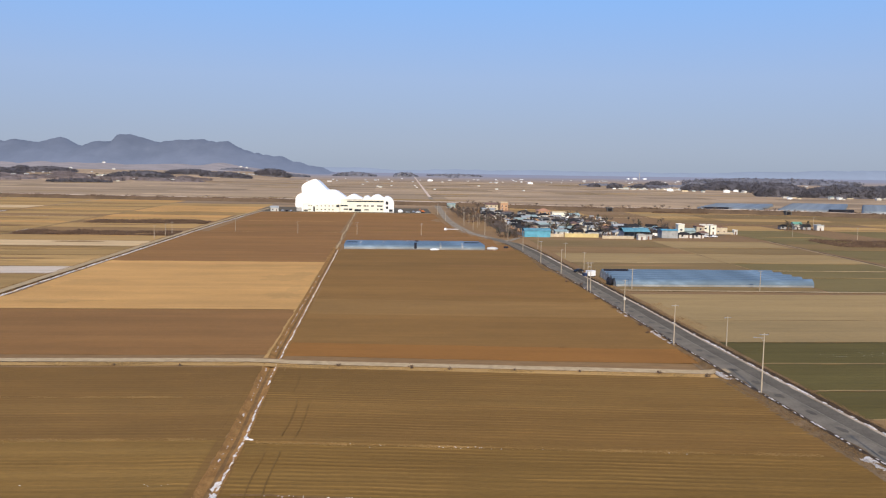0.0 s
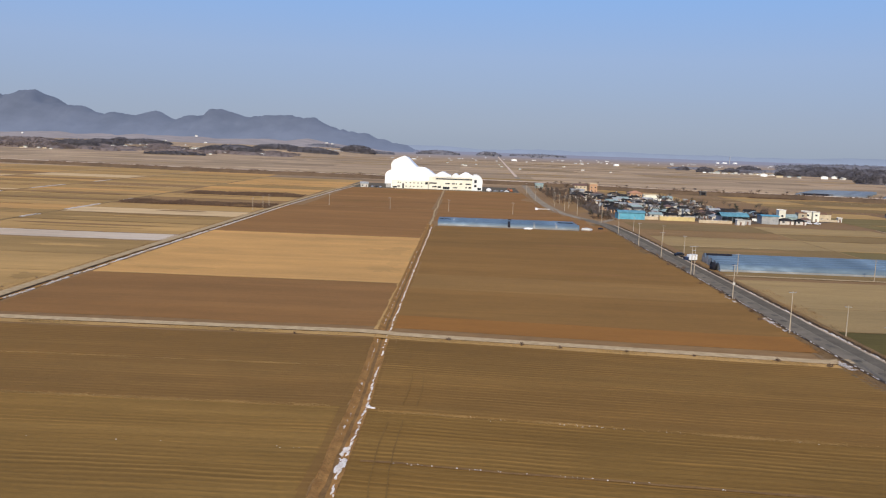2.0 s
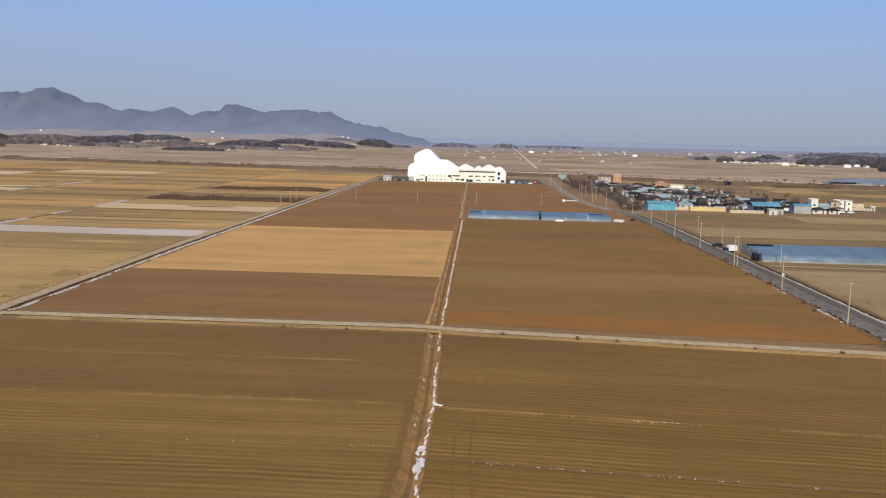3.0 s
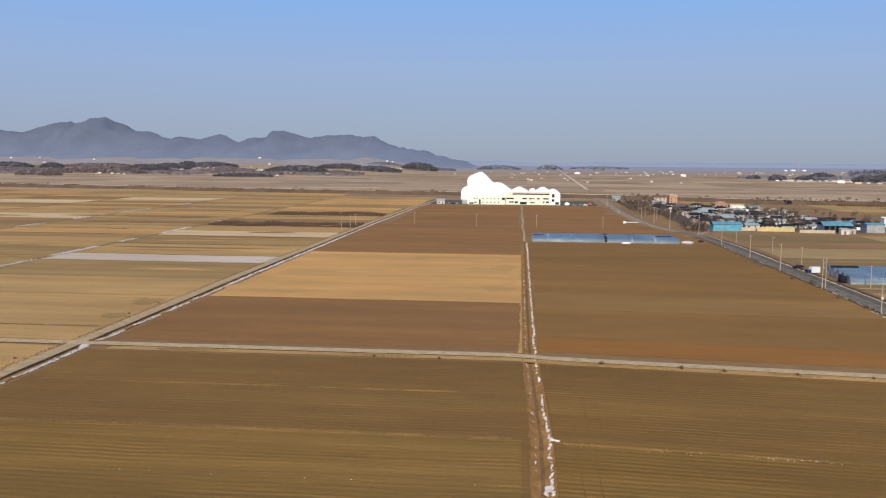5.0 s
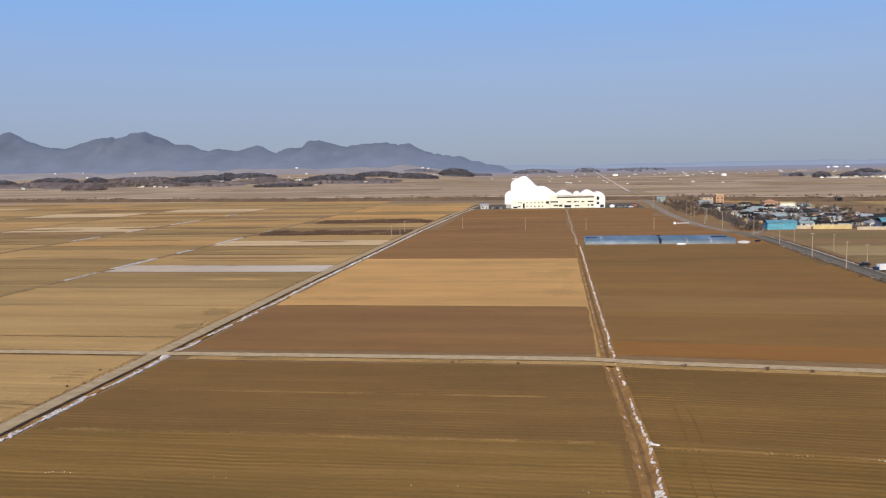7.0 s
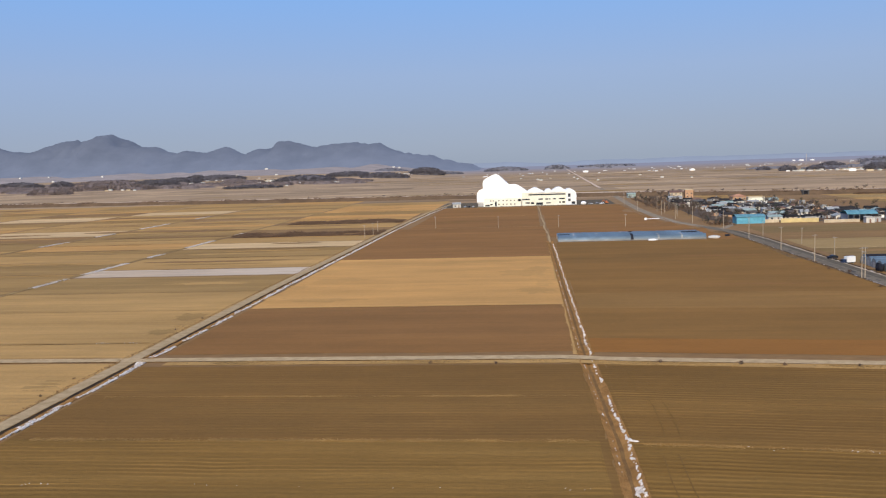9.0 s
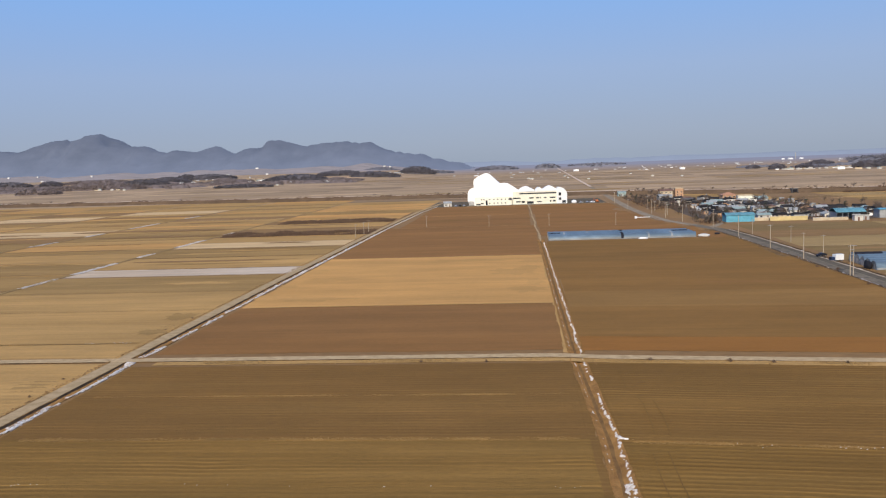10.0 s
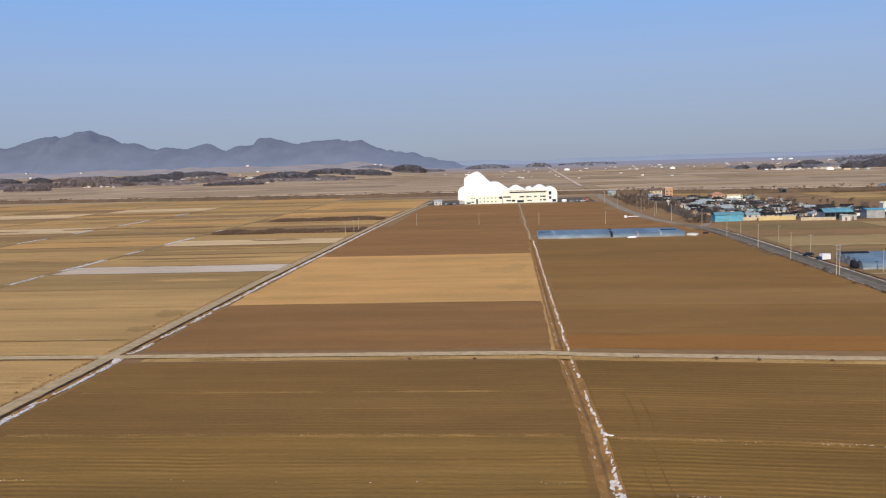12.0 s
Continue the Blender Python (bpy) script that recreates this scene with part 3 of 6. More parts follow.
LEFT = [(20, 100, "tan"), (101, 140, "tan"), (141, 178.6, "tan"), (184.0, 199.2, "tan"), (199.4, 246, "tan"), (246.4, 283, "tan"), (283.4, 325, "olive"), (327, 349, "frost"), (350.5, 392, "tan"),
        (392.4, 434, "olive"), (437, 466, "straw"), (467, 500, "tan"), (528, 560, "mud"), (560.5, 598, "tan"), (630, 668, "dullgold"), (669, 702, "gold"), (703, 740, "olive"), (741, 800, "gold"), (801, 850, "dullgold"), (851, 900, "tan")]
for a, b, key in LEFT:
    field(-200.5, -105.2 if b < 640 else (-104.5 if b < 720 else -98), a, b, key, 2.4 if b < 200 else 0, 0.06, "beside the concrete lane")
field(-200.5, -107, 501, 527, "mud", beside="under dark shrubs")
field(-200.5, -106, 599, 629, "mud", beside="under dark shrubs")
for col in range(7):
    x1 = -203.5 - col * 101
    y = 20.0
    while y < 985:
        step = rnd.choice((21, 28, 34, 46))
        field(x1 - 97, x1, y, y + step - 1.0, rnd.choice(("tan", "dullgold", "tan", "olive", "tan", "straw", "olive", "mud", "tan", "tan") if y > 430 else ("tan", "olive", "tan", "olive")), 0, 0)
        y += step

# ---- lanes and roads ----
tagged(cross_lane("lane_cross", -420, 98.5, lambda x: 181.3 + skew(x, 180) * 1.16 - 1.8 * smooth(-6, 6, x), 1.7, M["lane"], 0.2), "worn pale concrete farm lane between fields", "lane", kind="structure")
tagged(ribbon("lane_left", lane_x, -40, 832, 1.65, M["lane"], 0.16, off=0.0), "worn pale concrete farm lane beside a snowy ditch", "lane", kind="structure")
tagged(cross_lane("lane_right", 108.5, 330, lambda x: 291.0 - (x - 108) * 0.035, 1.1, M["lane"], 0.17), "narrow pale farm track beside a greenhouse", "lane", kind="structure")
tagged(cross_lane("lane_hall", -90, 74, lambda x: 761.5 - x * 0.02, 1.3, M["lane"], 0.2), "pale lane in front of the white hall", "lane", kind="structure")
tagged(ribbon("track_far", lambda y: -202.0 + 1.2 * nz(y, 3, 0.02), 40, 900, 0.8, M["drabpale"], 0.14, step=4, ragged=0.9), "narrow worn dirt track with traces of snow", "lane", kind="structure")
tagged(ribbon("track_farther", lambda y: -303.0 + max(0, y - 680) * 0.15 + 1.2 * nz(y, 5, 0.02), 40, 900, 0.8, M["drabpale"], 0.14, step=4, ragged=0.9), "narrow worn dirt track with traces of snow", "lane", kind="structure")
tagged(ribbon("track_middle", lambda y: ditch_x(y) + 0.9 * nz(y, 8, 0.03), 436, 760, 0.5, M["lane"], 0.14, ragged=0.9), "narrow pale path between bare fields", "lane", kind="structure")
tagged(ribbon("road", road_x, -100, 500, 3.85, M["asphalt"], 0.06, off=-0.25, ragged=0.15, cols=6), "weathered grey two-lane asphalt country road", "road", kind="structure")
tagged(ribbon("road_bend", road_x, 500, 1150, 3.0, M["asphalt_pale"], 0.06, off=0.0, ragged=0.2, cols=6), "weathered grey asphalt road curving past the village", "road", kind="structure")
tagged(ribbon("road_lane", road_x, -100, 470, 1.65, M["asphalt_dark"], 0.075, off=1.75, ragged=0.05), "darker resurfaced lane of the country road", "road", kind="structure")
tagged(ribbon("road_far", lambda y: 81.5 + (y - 1150) * 0.0196, 1150, 3200, 2.1, M["paleroad"], 0.5, step=80, ragged=0), "pale straight road across the far plain", "road", kind="structure")
tagged(ribbon("centre_line", road_x, -100, 470, 0.07, M["line"], 0.085, ragged=0.02, cols=1), "faded yellow centre line of the road", "road marking", kind="structure")
tagged(ribbon("track_right", lambda y: 185.3, 330, 497, 0.5, M["drabpale"], 0.14, ragged=0.4), "faint pale path between fallow fields", "lane", kind="structure")
tagged(ribbon("track_ditch", lambda y: 256.2 + 0.04 * (y - 400), 292, 500, 0.7, M["lane"], 0.15, ragged=0.4), "narrow pale track beside a drain", "lane", kind="structure")
tagged(ribbon("drain_right", lambda y: 257.6 + 0.04 * (y - 400), 292, 500, 0.7, M["shademud"], 0.13, ragged=0.4), "dark narrow drain beside a field track", "drain", kind="structure")
tagged(cross_lane("village_lane", 93, 108.5, lambda x: 480 + (x - 93) * 2.3, 4.5, M["asphalt_pale"], 0.2), "grey side road into the village", "road", kind="structure")
# irregular dark spots in a row down the left lane
for y in [96, 107, 117, 129, 139, 150, 160, 170.5, 184, 190, 203, 211, 218, 226, 235, 244, 252, 261, 271, 281, 290, 301, 312, 322, 334, 345, 357, 368, 380, 391]:
    bm = bmesh.new()
    k, cx = 9, road_x(y) - 1.7 + rnd.uniform(-0.3, 0.3)
    bm.faces.new([bm.verts.new((cx + (0.6 + 0.5 * rnd.random()) * math.cos(a * math.tau / k), y + (1.0 + 0.9 * rnd.random()) * math.sin(a * math.tau / k), land(cx, y) + 0.09)) for a in range(k)])
    tagged(part("asphalt_patch", bm, M["patch"]), "small irregular dark spot on grey asphalt", "road patch", "road patches", "structure")

# ---- ditches: banks, muddy bed, snow ----


def ditch_strip(name, xf, y0, y1, a, b, material, lift, gap=None, step=3.0, wob=0.25):
    ys = span(y0, y1, step) + [y1]
    v, f = [], []
    for y in ys:
        for c in range(4):
            x = xf(y) + a + (b - a) * c / 3 + (wob * nz(y, c, 0.3, a) if c in (0, 3) else 0)
            v.append((x, y, land(x, y) + lift + 0.05 * nz(x, y, 1.3)))
    for j in range(len(ys) - 1):
        if gap and gap[0] < (ys[j] + ys[j + 1]) / 2 < gap[1]:
            continue
        for c in range(3):
            f.append((j * 4 + c, j * 4 + c + 1, (j + 1) * 4 + c + 1, (j + 1) * 4 + c))
    return mesh_part(name, v, f, material)


left_ditch = thing("ditch", "shallow earth ditch with dry grass banks and patchy snow", "ditch", kind="structure")
for nm, a, b, mt, lift in (("bank", -1.6, -0.3, "bank", 0.10), ("bank", 0.35, 1.75, "bank", 0.10)):
    ditch_strip(nm, ditch_x, 22, 440, a, b, M[mt], lift, (178.5, 184)).parent = left_ditch
for a, b, y0, y1, mt in ((-3.4, -1.5, 22, 175.5, "worn"), (1.65, 3.4, 22, 174.5, "ridged"), (-2.6, -1.5, 184, 440, "tan"), (1.65, 2.2, 184, 440, "brown")):
    ditch_strip("shoulder", ditch_x, y0, y1, a, b, M[mt], 0.05, wob=0.35).parent = left_ditch
ditch_strip("bed", ditch_x, 22, 178.5, -0.35, 0.4, M["silt"], 0.06).parent = left_ditch
ditch_strip("silted_bed", ditch_x, 184, 440, -0.35, 0.4, M["silt"], 0.07).parent = left_ditch
lane_ditch_x = lambda y: lane_x(y) + 2.9
lane_ditch = thing("ditch", "narrow roadside ditch with dark bed and patchy snow", "ditch", kind="structure")
for nm, a, b, mt, lift in (("bank", -1.5, -1.2, "bank", 0.09), ("bank", -0.85, 1.35, "bank", 0.09)):
    ditch_strip(nm, lane_ditch_x, -30, 832, a, b, M[mt], lift, (179.5, 184.5)).parent = lane_ditch
# narrow dark strip painted for the shade of the steep ditch wall
ditch_strip("bed", lane_ditch_x, -30, 262, -1.25, -0.8, M["shademud"], 0.06, (179.5, 184.5)).parent = lane_ditch
ditch_strip("silted_bed", lane_ditch_x, 262, 832, -1.25, -0.8, M["bed"], 0.07).parent = lane_ditch
road_drain_x = lambda y: road_x(y) + 5.75
drain = thing("drain", "dark roadside drain with grass edges and snow", "drain", kind="structure")
ditch_strip("bed", road_drain_x, 20, 466, -1.2, 0.95, M["shademud"], 0.12, wob=0.2).parent = drain
# gutter strip: the shade along the road edge, put into dark mud
ditch_strip("gutter", road_x, 20, 466, -5.1, -4.2, M["shademud"], 0.11, wob=0.25).parent = drain
ditch_strip("bank", road_drain_x, 20, 466, 0.95, 2.4, M["roadside"], 0.06, wob=0.5).parent = drain
ditch_strip("gravel_shoulder", road_drain_x, 20, 466, -2.1, -1.3, M["bankroad"], 0.075, wob=0.3).parent = drain
tagged(ditch_strip("verge", road_x, 20, 470, -8.0, -4.1, M["roadside"], 0.07, wob=1.2), "dry grass verge of the country road", "verge", kind="structure")
tagged(cross_lane("verge_cross", -94, 95, lambda x: 177.9 + skew(x, 178) * 1.14 - 1.6 * smooth(-6, 6, x), 1.5, M["tan"], 0.10, 0.5), "dry grass edge of the farm lane", "verge", kind="structure")
# bunds: low grassy ridges between the near strips
for a, x0, x1 in ((104.5, 4, 92), (199.7, -200, -108), (247.5, -95, -5), (371.6, -94, -6)):
    tagged(cross_lane("bund", x0, x1, lambda x, a=a: a + skew(x, a) + 0.4 * nz(x, a, 0.05), 0.32, M["silt" if a == 104.5 else ("strawrow" if a < 200 else "olive")], 0.15, 0.5), "low straw-coloured ridge between two fields", "bund", "field bunds", "structure")


BR = random.Random(17)
for y in (164.1, 186.9, 210.0, 144.9):
    tagged(cross_lane("bund", 111, 208, lambda x, y=y: y + skew(x, y) + 0.3 * nz(x, y, 0.05), 0.34, M["drabpale"], 0.13, 0.3), "pale grassy ridge between strips of barley", "bund", "field bunds", "structure")
for x0, x1, ys in ((109.6, 184, (352.5, 380.2, 422.5, 455.2)), (187, 254, (330, 352.5, 380.2, 422.5, 455.2, 496)), (262, 412, (330, 371, 402, 448, 494)), (150, 212, (691, 735, 791, 850)), (214, 410, (650, 690, 735, 780, 830)),
                   (-200, -106, (350, 392.2, 435.5, 466.5, 560.2, 598.5, 668.5, 702.5, 740.5, 800.5)), (-300, -205, (335, 380, 430, 470, 515, 560, 620, 670, 730, 800)), (-94, -8, (535.5, 640))):
    for y in ys:
        a = x0 + (x1 - x0) * BR.choice((0.0, 0.0, 0.15, 0.3))
        b = x1 - (x1 - x0) * BR.choice((0.0, 0.0, 0.1, 0.3))
        tagged(cross_lane("bund", a, b, lambda x, y=y: y + skew(x, y) + 0.8 * nz(x, y, 0.03), BR.uniform(0.35, 0.9), M[BR.choice(("straw", "tan", "silt", "mud", "dullgold"))], 0.16, 0.7), "low weathered ridge between two farther fields", "bund", "field bunds", "structure")


def snow_run(name, xf, runs, side, width, label, seed):
    """Broken snow along a ditch: a thin crust of small uneven pieces where the noise leaves it. runs: (y0, y1, weight)."""
    r = random.Random(seed)
    v, f = [], []
    dx, dy = (0.09, 0.2) if width < 1 and "ditch" in label else ((0.12, 0.26) if width < 1 else (0.22, 0.4))
    k = max(2, round(width * 1.5 / dx))
    for y0, y1, weight in runs:
        rows_ = int((y1 - y0) / dy)
        for j in range(rows_):
            y = y0 + j * dy
            for i in range(k):
                u = (i + 0.5) / k * 2 - 1
                x = xf(y) + side + u * width * 0.75
                fine = width < 1
                keep = (0.42 if fine else 0.8) * nz(x, y * 0.45, 0.55, seed) + 0.75 * nz(x, y * (0.6 if fine else 1.0), 2.3 if fine else 1.7, seed + 0.5) + 0.62 * weight + (0.12 if width > 1.4 else 0) - 0.6 * u * u - 0.2
                if keep < 0:
                    continue
                b = len(v)
                h = land(x, y) + 0.09 + min(0.14, 0.25 * keep)
                for px, py in ((-1, -1), (1, -1), (1, 1), (-1, 1)):
                    v.append((x + px * dx * r.uniform(0.2, 1.0), y + py * dy * r.uniform(0.2, 1.0), h + 0.05 * r.random()))
                v.append((x, y, h - 0.25))
                f += [(b, b + 1, b + 2, b + 3), (b + 1, b, b + 4), (b + 2, b + 1, b + 4), (b + 3, b + 2, b + 4), (b, b + 3, b + 4)]
    return tagged(mesh_part(name, v, f, M["snow"]), label, "snow", kind="stuff")


snow_run("snow", lambda y: ditch_x(y) + 0.35 * nz(y, 4, 0.16) + 0.22 * nz(y, 9, 0.9), [(60, 98, 0.2), (98, 127, 0.5), (127, 150, 0.5), (150, 178, 0.36), (184, 206, 0.55), (206, 260, 0.5), (260, 330, 0.5), (330, 425, 0.6)], 1.2, 0.38, "broken strip of old white snow along a ditch", 1)
snow_run("snow", ditch_x, [(101, 110.5, 0.55)], 0.75, 1.05, "patch of old white snow in a ditch", 8)
snow_run("snow", ditch_x, [(108, 150, -0.25), (150, 178, 0.1), (184, 240, 0.02), (240, 330, -0.04)], -0.85, 0.26, "thin traces of snow on a ditch bank", 2)
snow_run("snow", lane_ditch_x, [(90, 148, 0.65), (153, 180, 0.8), (185, 196, 0.8), (204, 216, 0.85), (222, 236, 0.7), (242, 262, 0.75), (266, 300, 0.85), (300, 345, 1.05), (347, 368, 1.15), (370, 420, 1.0), (420, 470, 1.15), (470, 640, 1.1), (640, 780, 0.8)], 0.6, 1.7, "broken strip of old white snow beside a lane", 3)
snow_run("snow", road_x, [(85, 140, 0.3), (140, 200, 0.22), (200, 300, 0.12), (300, 420, -0.02)], -4.55, 0.3, "thin broken snow along the edge of a road", 4)
snow_run("snow", road_x, [(103, 116, 0.55), (163, 170, 0.4), (198, 218, 0.45), (236, 246, 0.2)], -5.9, 1.1, "patches of old snow on a road verge", 9)
snow_run("snow", road_x, [(90, 120, 0.12), (120, 135, 0.4), (135, 150, 0.2), (150, 170, 0.34), (170, 190, 0.12), (190, 203, 0.55), (203, 260, 0.02), (260, 450, -0.08)], 4.4, 0.5, "broken snow along the edge of a road", 5)
snow_run("snow", lambda y: -202.0, [(300, 325, 0.5), (338, 376, 1.0), (398, 416, 0.6), (446, 486, 0.95), (520, 540, 0.5)], 0.2, 2.1, "thin snow along a dirt track", 6)
snow_run("snow", lambda y: -303.0, [(470, 500, 0.6), (535, 560, 0.9), (600, 650, 0.85), (705, 735, 0.6)], 0.2, 2.2, "thin snow along a dirt track", 7)
bm = bmesh.new()
for dx, dy, rx, ry in ((2.5, 127.0, 0.5, 0.3), (2.2, 127.6, 0.35, 0.6), (3.1, 126.7, 0.4, 0.2)):
    bmesh.ops.create_icosphere(bm, subdivisions=2, radius=1.0, matrix=Matrix.LocRotScale((dx, dy, 0.12), None, (rx, ry, 0.16)))
tagged(part("snow_patch", bm, M["snow"]), "small spill of old snow beside a ditch", "snow")


def tufts(name, count, place, material, size, label, seed, category="grass", ground=land):
    """Many tufts of thin blades. place(r) gives x, y and a scale."""
    r = random.Random(seed)
    v, f = [], []
    for _ in range(count):
        x, y, s = place(r)
        z = ground(x, y) + 0.03
        s *= size
        for _ in range(5):
            a, q = r.random() * math.tau, r.random() * math.tau
            bx, by = x + 0.25 * s * math.cos(q), y + 0.25 * s * math.sin(q)
            w, h = s * r.uniform(0.12, 0.3), s * r.uniform(0.5, 1.1)
            lean = s * 0.35
            i = len(v)
            v += [(bx - w * math.cos(a), by - w * math.sin(a), z), (bx + w * math.cos(a), by + w * math.sin(a), z),
                  (bx + lean * math.cos(q), by + lean * math.sin(q), z + h)]
            f.append((i, i + 1, i + 2))
    return tagged(mesh_part(name, v, f, material), label, category, kind="stuff")


def along(xf, a, b, y0, y1, power=1.8):
    def place(r):
        y = y0 + (y1 - y0) * r.random() ** power
        return xf(y) + r.uniform(a, b), y, 0.6 + r.random() * 0.8
    return place


tufts("dry_grass", 7000, along(ditch_x, -1.7, -0.2, 60, 430), M["russet"], 0.15, "dry russet grass on a ditch bank", 11)
tufts("dry_grass", 2400, along(ditch_x, 0.4, 1.8, 60, 420), M["russet"], 0.14, "dry russet grass on a ditch bank", 12)
tufts("dry_grass", 3600, along(lane_ditch_x, -0.7, 1.3, 60, 700), M["reed"], 0.28, "dry brown grass beside a lane", 13)
tufts("dry_grass", 9000, along(road_x, -7.4, -5.0, 60, 470, 1.3), M["vergegrass"], 0.24, "dry brown grass on a road verge", 14)
tufts("dry_grass", 9000, along(road_x, 6.1, 7.8, 60, 470, 1.5), M["vergegrass"], 0.2, "dry brown grass on a road verge", 15)
tufts("dry_grass", 3000, along(lane_x, -3.0, -1.7, 60, 700), M["reed"], 0.3, "dry tan grass beside a lane", 16)


def across(x0, x1, yf, spread):
    def place(r):
        for _ in range(5):
            x = r.uniform(x0, x1)
            if nz(x, yf(x), 0.11) > r.uniform(-0.1, 0.3):
                break
        return x, yf(x) + r.gauss(0, spread * 0.5), 0.5 + r.random()
    return place


tufts("dry_grass", 6000, across(-92, 95, lambda x: 177.9 + skew(x, 178) * 1.14 - 1.6 * smooth(-6, 6, x), 1.6), M["grass"], 0.21, "dry tan grass along a farm lane", 17)
tufts("straw", 7000, across(-94, -4, lambda x: 127.0, 0.8), M["strawbits"], 0.15, "loose straw on a field ridge", 18)
tufts("straw", 3600, across(-94, -4, lambda x: 151.6, 0.6), M["strawbits"], 0.14, "loose straw on a field ridge", 19)
tufts("straw", 4200, across(4, 92, lambda x: 125.9 + skew(x, 126), 0.8), M["strawbits"], 0.14, "loose straw on a field ridge", 20)


def shrub_band(name, x0, x1, y0, y1, count, size, label, seed, key="shrub"):
    def place(r):
        for _ in range(6):
            x, y = r.uniform(x0, x1), r.uniform(y0, y1)
            if nz(x, y * 2.5, 0.045, seed) > r.uniform(-0.5, 0.25):
                break
        lump = 0.75 + 0.9 * max(-0.4, nz(x, y * 1.5, 0.07, seed + 4))
        return x, y, (0.35 + r.random() ** 2 * 1.1) * lump
    tufts(name, count, place, M[key], size, label, seed, "shrubs")


shrub_band("shrubs", -198, -104, 501, 527, 15000, 1.3, "dark leafless shrubs on fallow ground", 31)
shrub_band("shrubs", -190, -106, 600, 629, 11000, 1.25, "dark leafless shrubs on fallow ground", 32)
shrub_band("shrubs", 290, 385, 466, 512, 12000, 1.0, "dark leafless shrubs on fallow ground", 33)
shrub_band("shrubs", -112, -105.5, 120, 168, 2600, 0.15, "low russet weeds beside the lane", 37, "grass")
shrub_band("shrubs", -111, -105.5, 205, 265, 2000, 0.15, "low russet weeds beside the lane", 38, "grass")
shrub_band("shrubs", 108, 114, 218, 262, 1100, 0.36, "low brown weeds beside the road", 35, "reed")
shrub_band("shrubs", 107.5, 112, 200, 240, 450, 0.32, "low brown weeds beside the road", 36, "reed")

# ---- bushes on the lanes ----


def bush(x, y, s, label="small dark leafless bush at the field edge"):
    r = random.Random(int(x * 13 + y * 7))
    top = thing("bush", label, "bush", "bushes", at=(x, y, land(x, y)))
    bm = bmesh.new()
    for _ in range(5):
        tube(bm, (0, 0, -0.05), (r.uniform(-0.4, 0.4) * s, r.uniform(-0.4, 0.4) * s, 0.7 * s), 0.03 * s, 0.01 * s, 5)
    part("stems", bm, M["bark"], top)
    v, f = [], []
    for _ in range(140):
        p = Vector((r.gauss(0, 0.33), r.gauss(0, 0.33), 0.55 + r.gauss(0, 0.22))) * s
        i = len(v)
        for _ in range(3):
            v.append(tuple(p + Vector((r.uniform(-1, 1), r.uniform(-1, 1), r.uniform(-1, 1))) * 0.16 * s))
        f.append((i, i + 1, i + 2))
    mesh_part("twig_crown", v, f, M["shrub"], top)["kind"] = "stuff"
    return top


for x, y, s in ((29.8, 173.6, 0.9), (38, 172.6, 0.7), (52, 171.6, 0.6), (66, 170.4, 0.6), (14, 175.6, 0.8), (83, 169, 0.8), (92.5, 166, 1.0), (-20, 176, 0.6), (-34, 176.4, 0.6), (-107, 232, 0.6), (-108, 216, 0.5),
                (-108, 165, 0.5), (-107.5, 152, 0.5), (94, 212, 1.0), (95, 222, 1.1), (95, 250, 1.1), (94, 268, 1.0), (96, 299, 1.2), (93, 310, 1.0)):
    bush(x, y, s)

# ---- tyre tracks and flecks of snow on the near fields ----
for x, y0, y1, bend in ((7.6, 129, 150, 0.5), (9.9, 129, 148, 0.5), (6.4, 155, 168, 0.3), (6.3, 92, 121, -0.5), (8.6, 92, 122, -0.5)):
    k = 16
    v = []
    for i in range(k + 1):
        y = y0 + (y1 - y0) * i / k
        cx = x + bend * math.sin(i / k * 2.6) + 0.2 * nz(y, x, 0.2)
        v += [(cx - 0.09, y + skew(x, y), 0.19), (cx + 0.09, y + skew(x, y), 0.19)]
    tagged(mesh_part("tyre_track", v, [(i * 2, i * 2 + 1, i * 2 + 3, i * 2 + 2) for i in range(k)], M["rut"]), "faint dark tyre track across bare soil", "track", "tyre tracks", "structure")


def bare_patch(x, y, rx, ry, key, seed):
    """A patch of other soil with a frayed outline, drawn out along the working direction."""
    k, v = 56, []
    for i in range(k):
        a = i * math.tau / k
        q = 0.75 + 0.45 * nz(math.cos(a) * 3, math.sin(a) * 3, 0.8, seed) + 0.30 * nz(math.cos(a) * 9, math.sin(a) * 9, 0.9, seed + 3)
        px, py = x + rx * q * math.cos(a), y + ry * q * math.sin(a)
        py += skew(px, py)
        v.append((px, py, land(px, py) + 0.085))
    v.append((x, y + skew(x, y), land(x, y) + 0.10))
    tagged(mesh_part("soil_patch", v, [(i, (i + 1) % k, k) for i in range(k)], M[key]), "ragged darker patch of damp soil in a field", "soil", "soil patches", "structure")


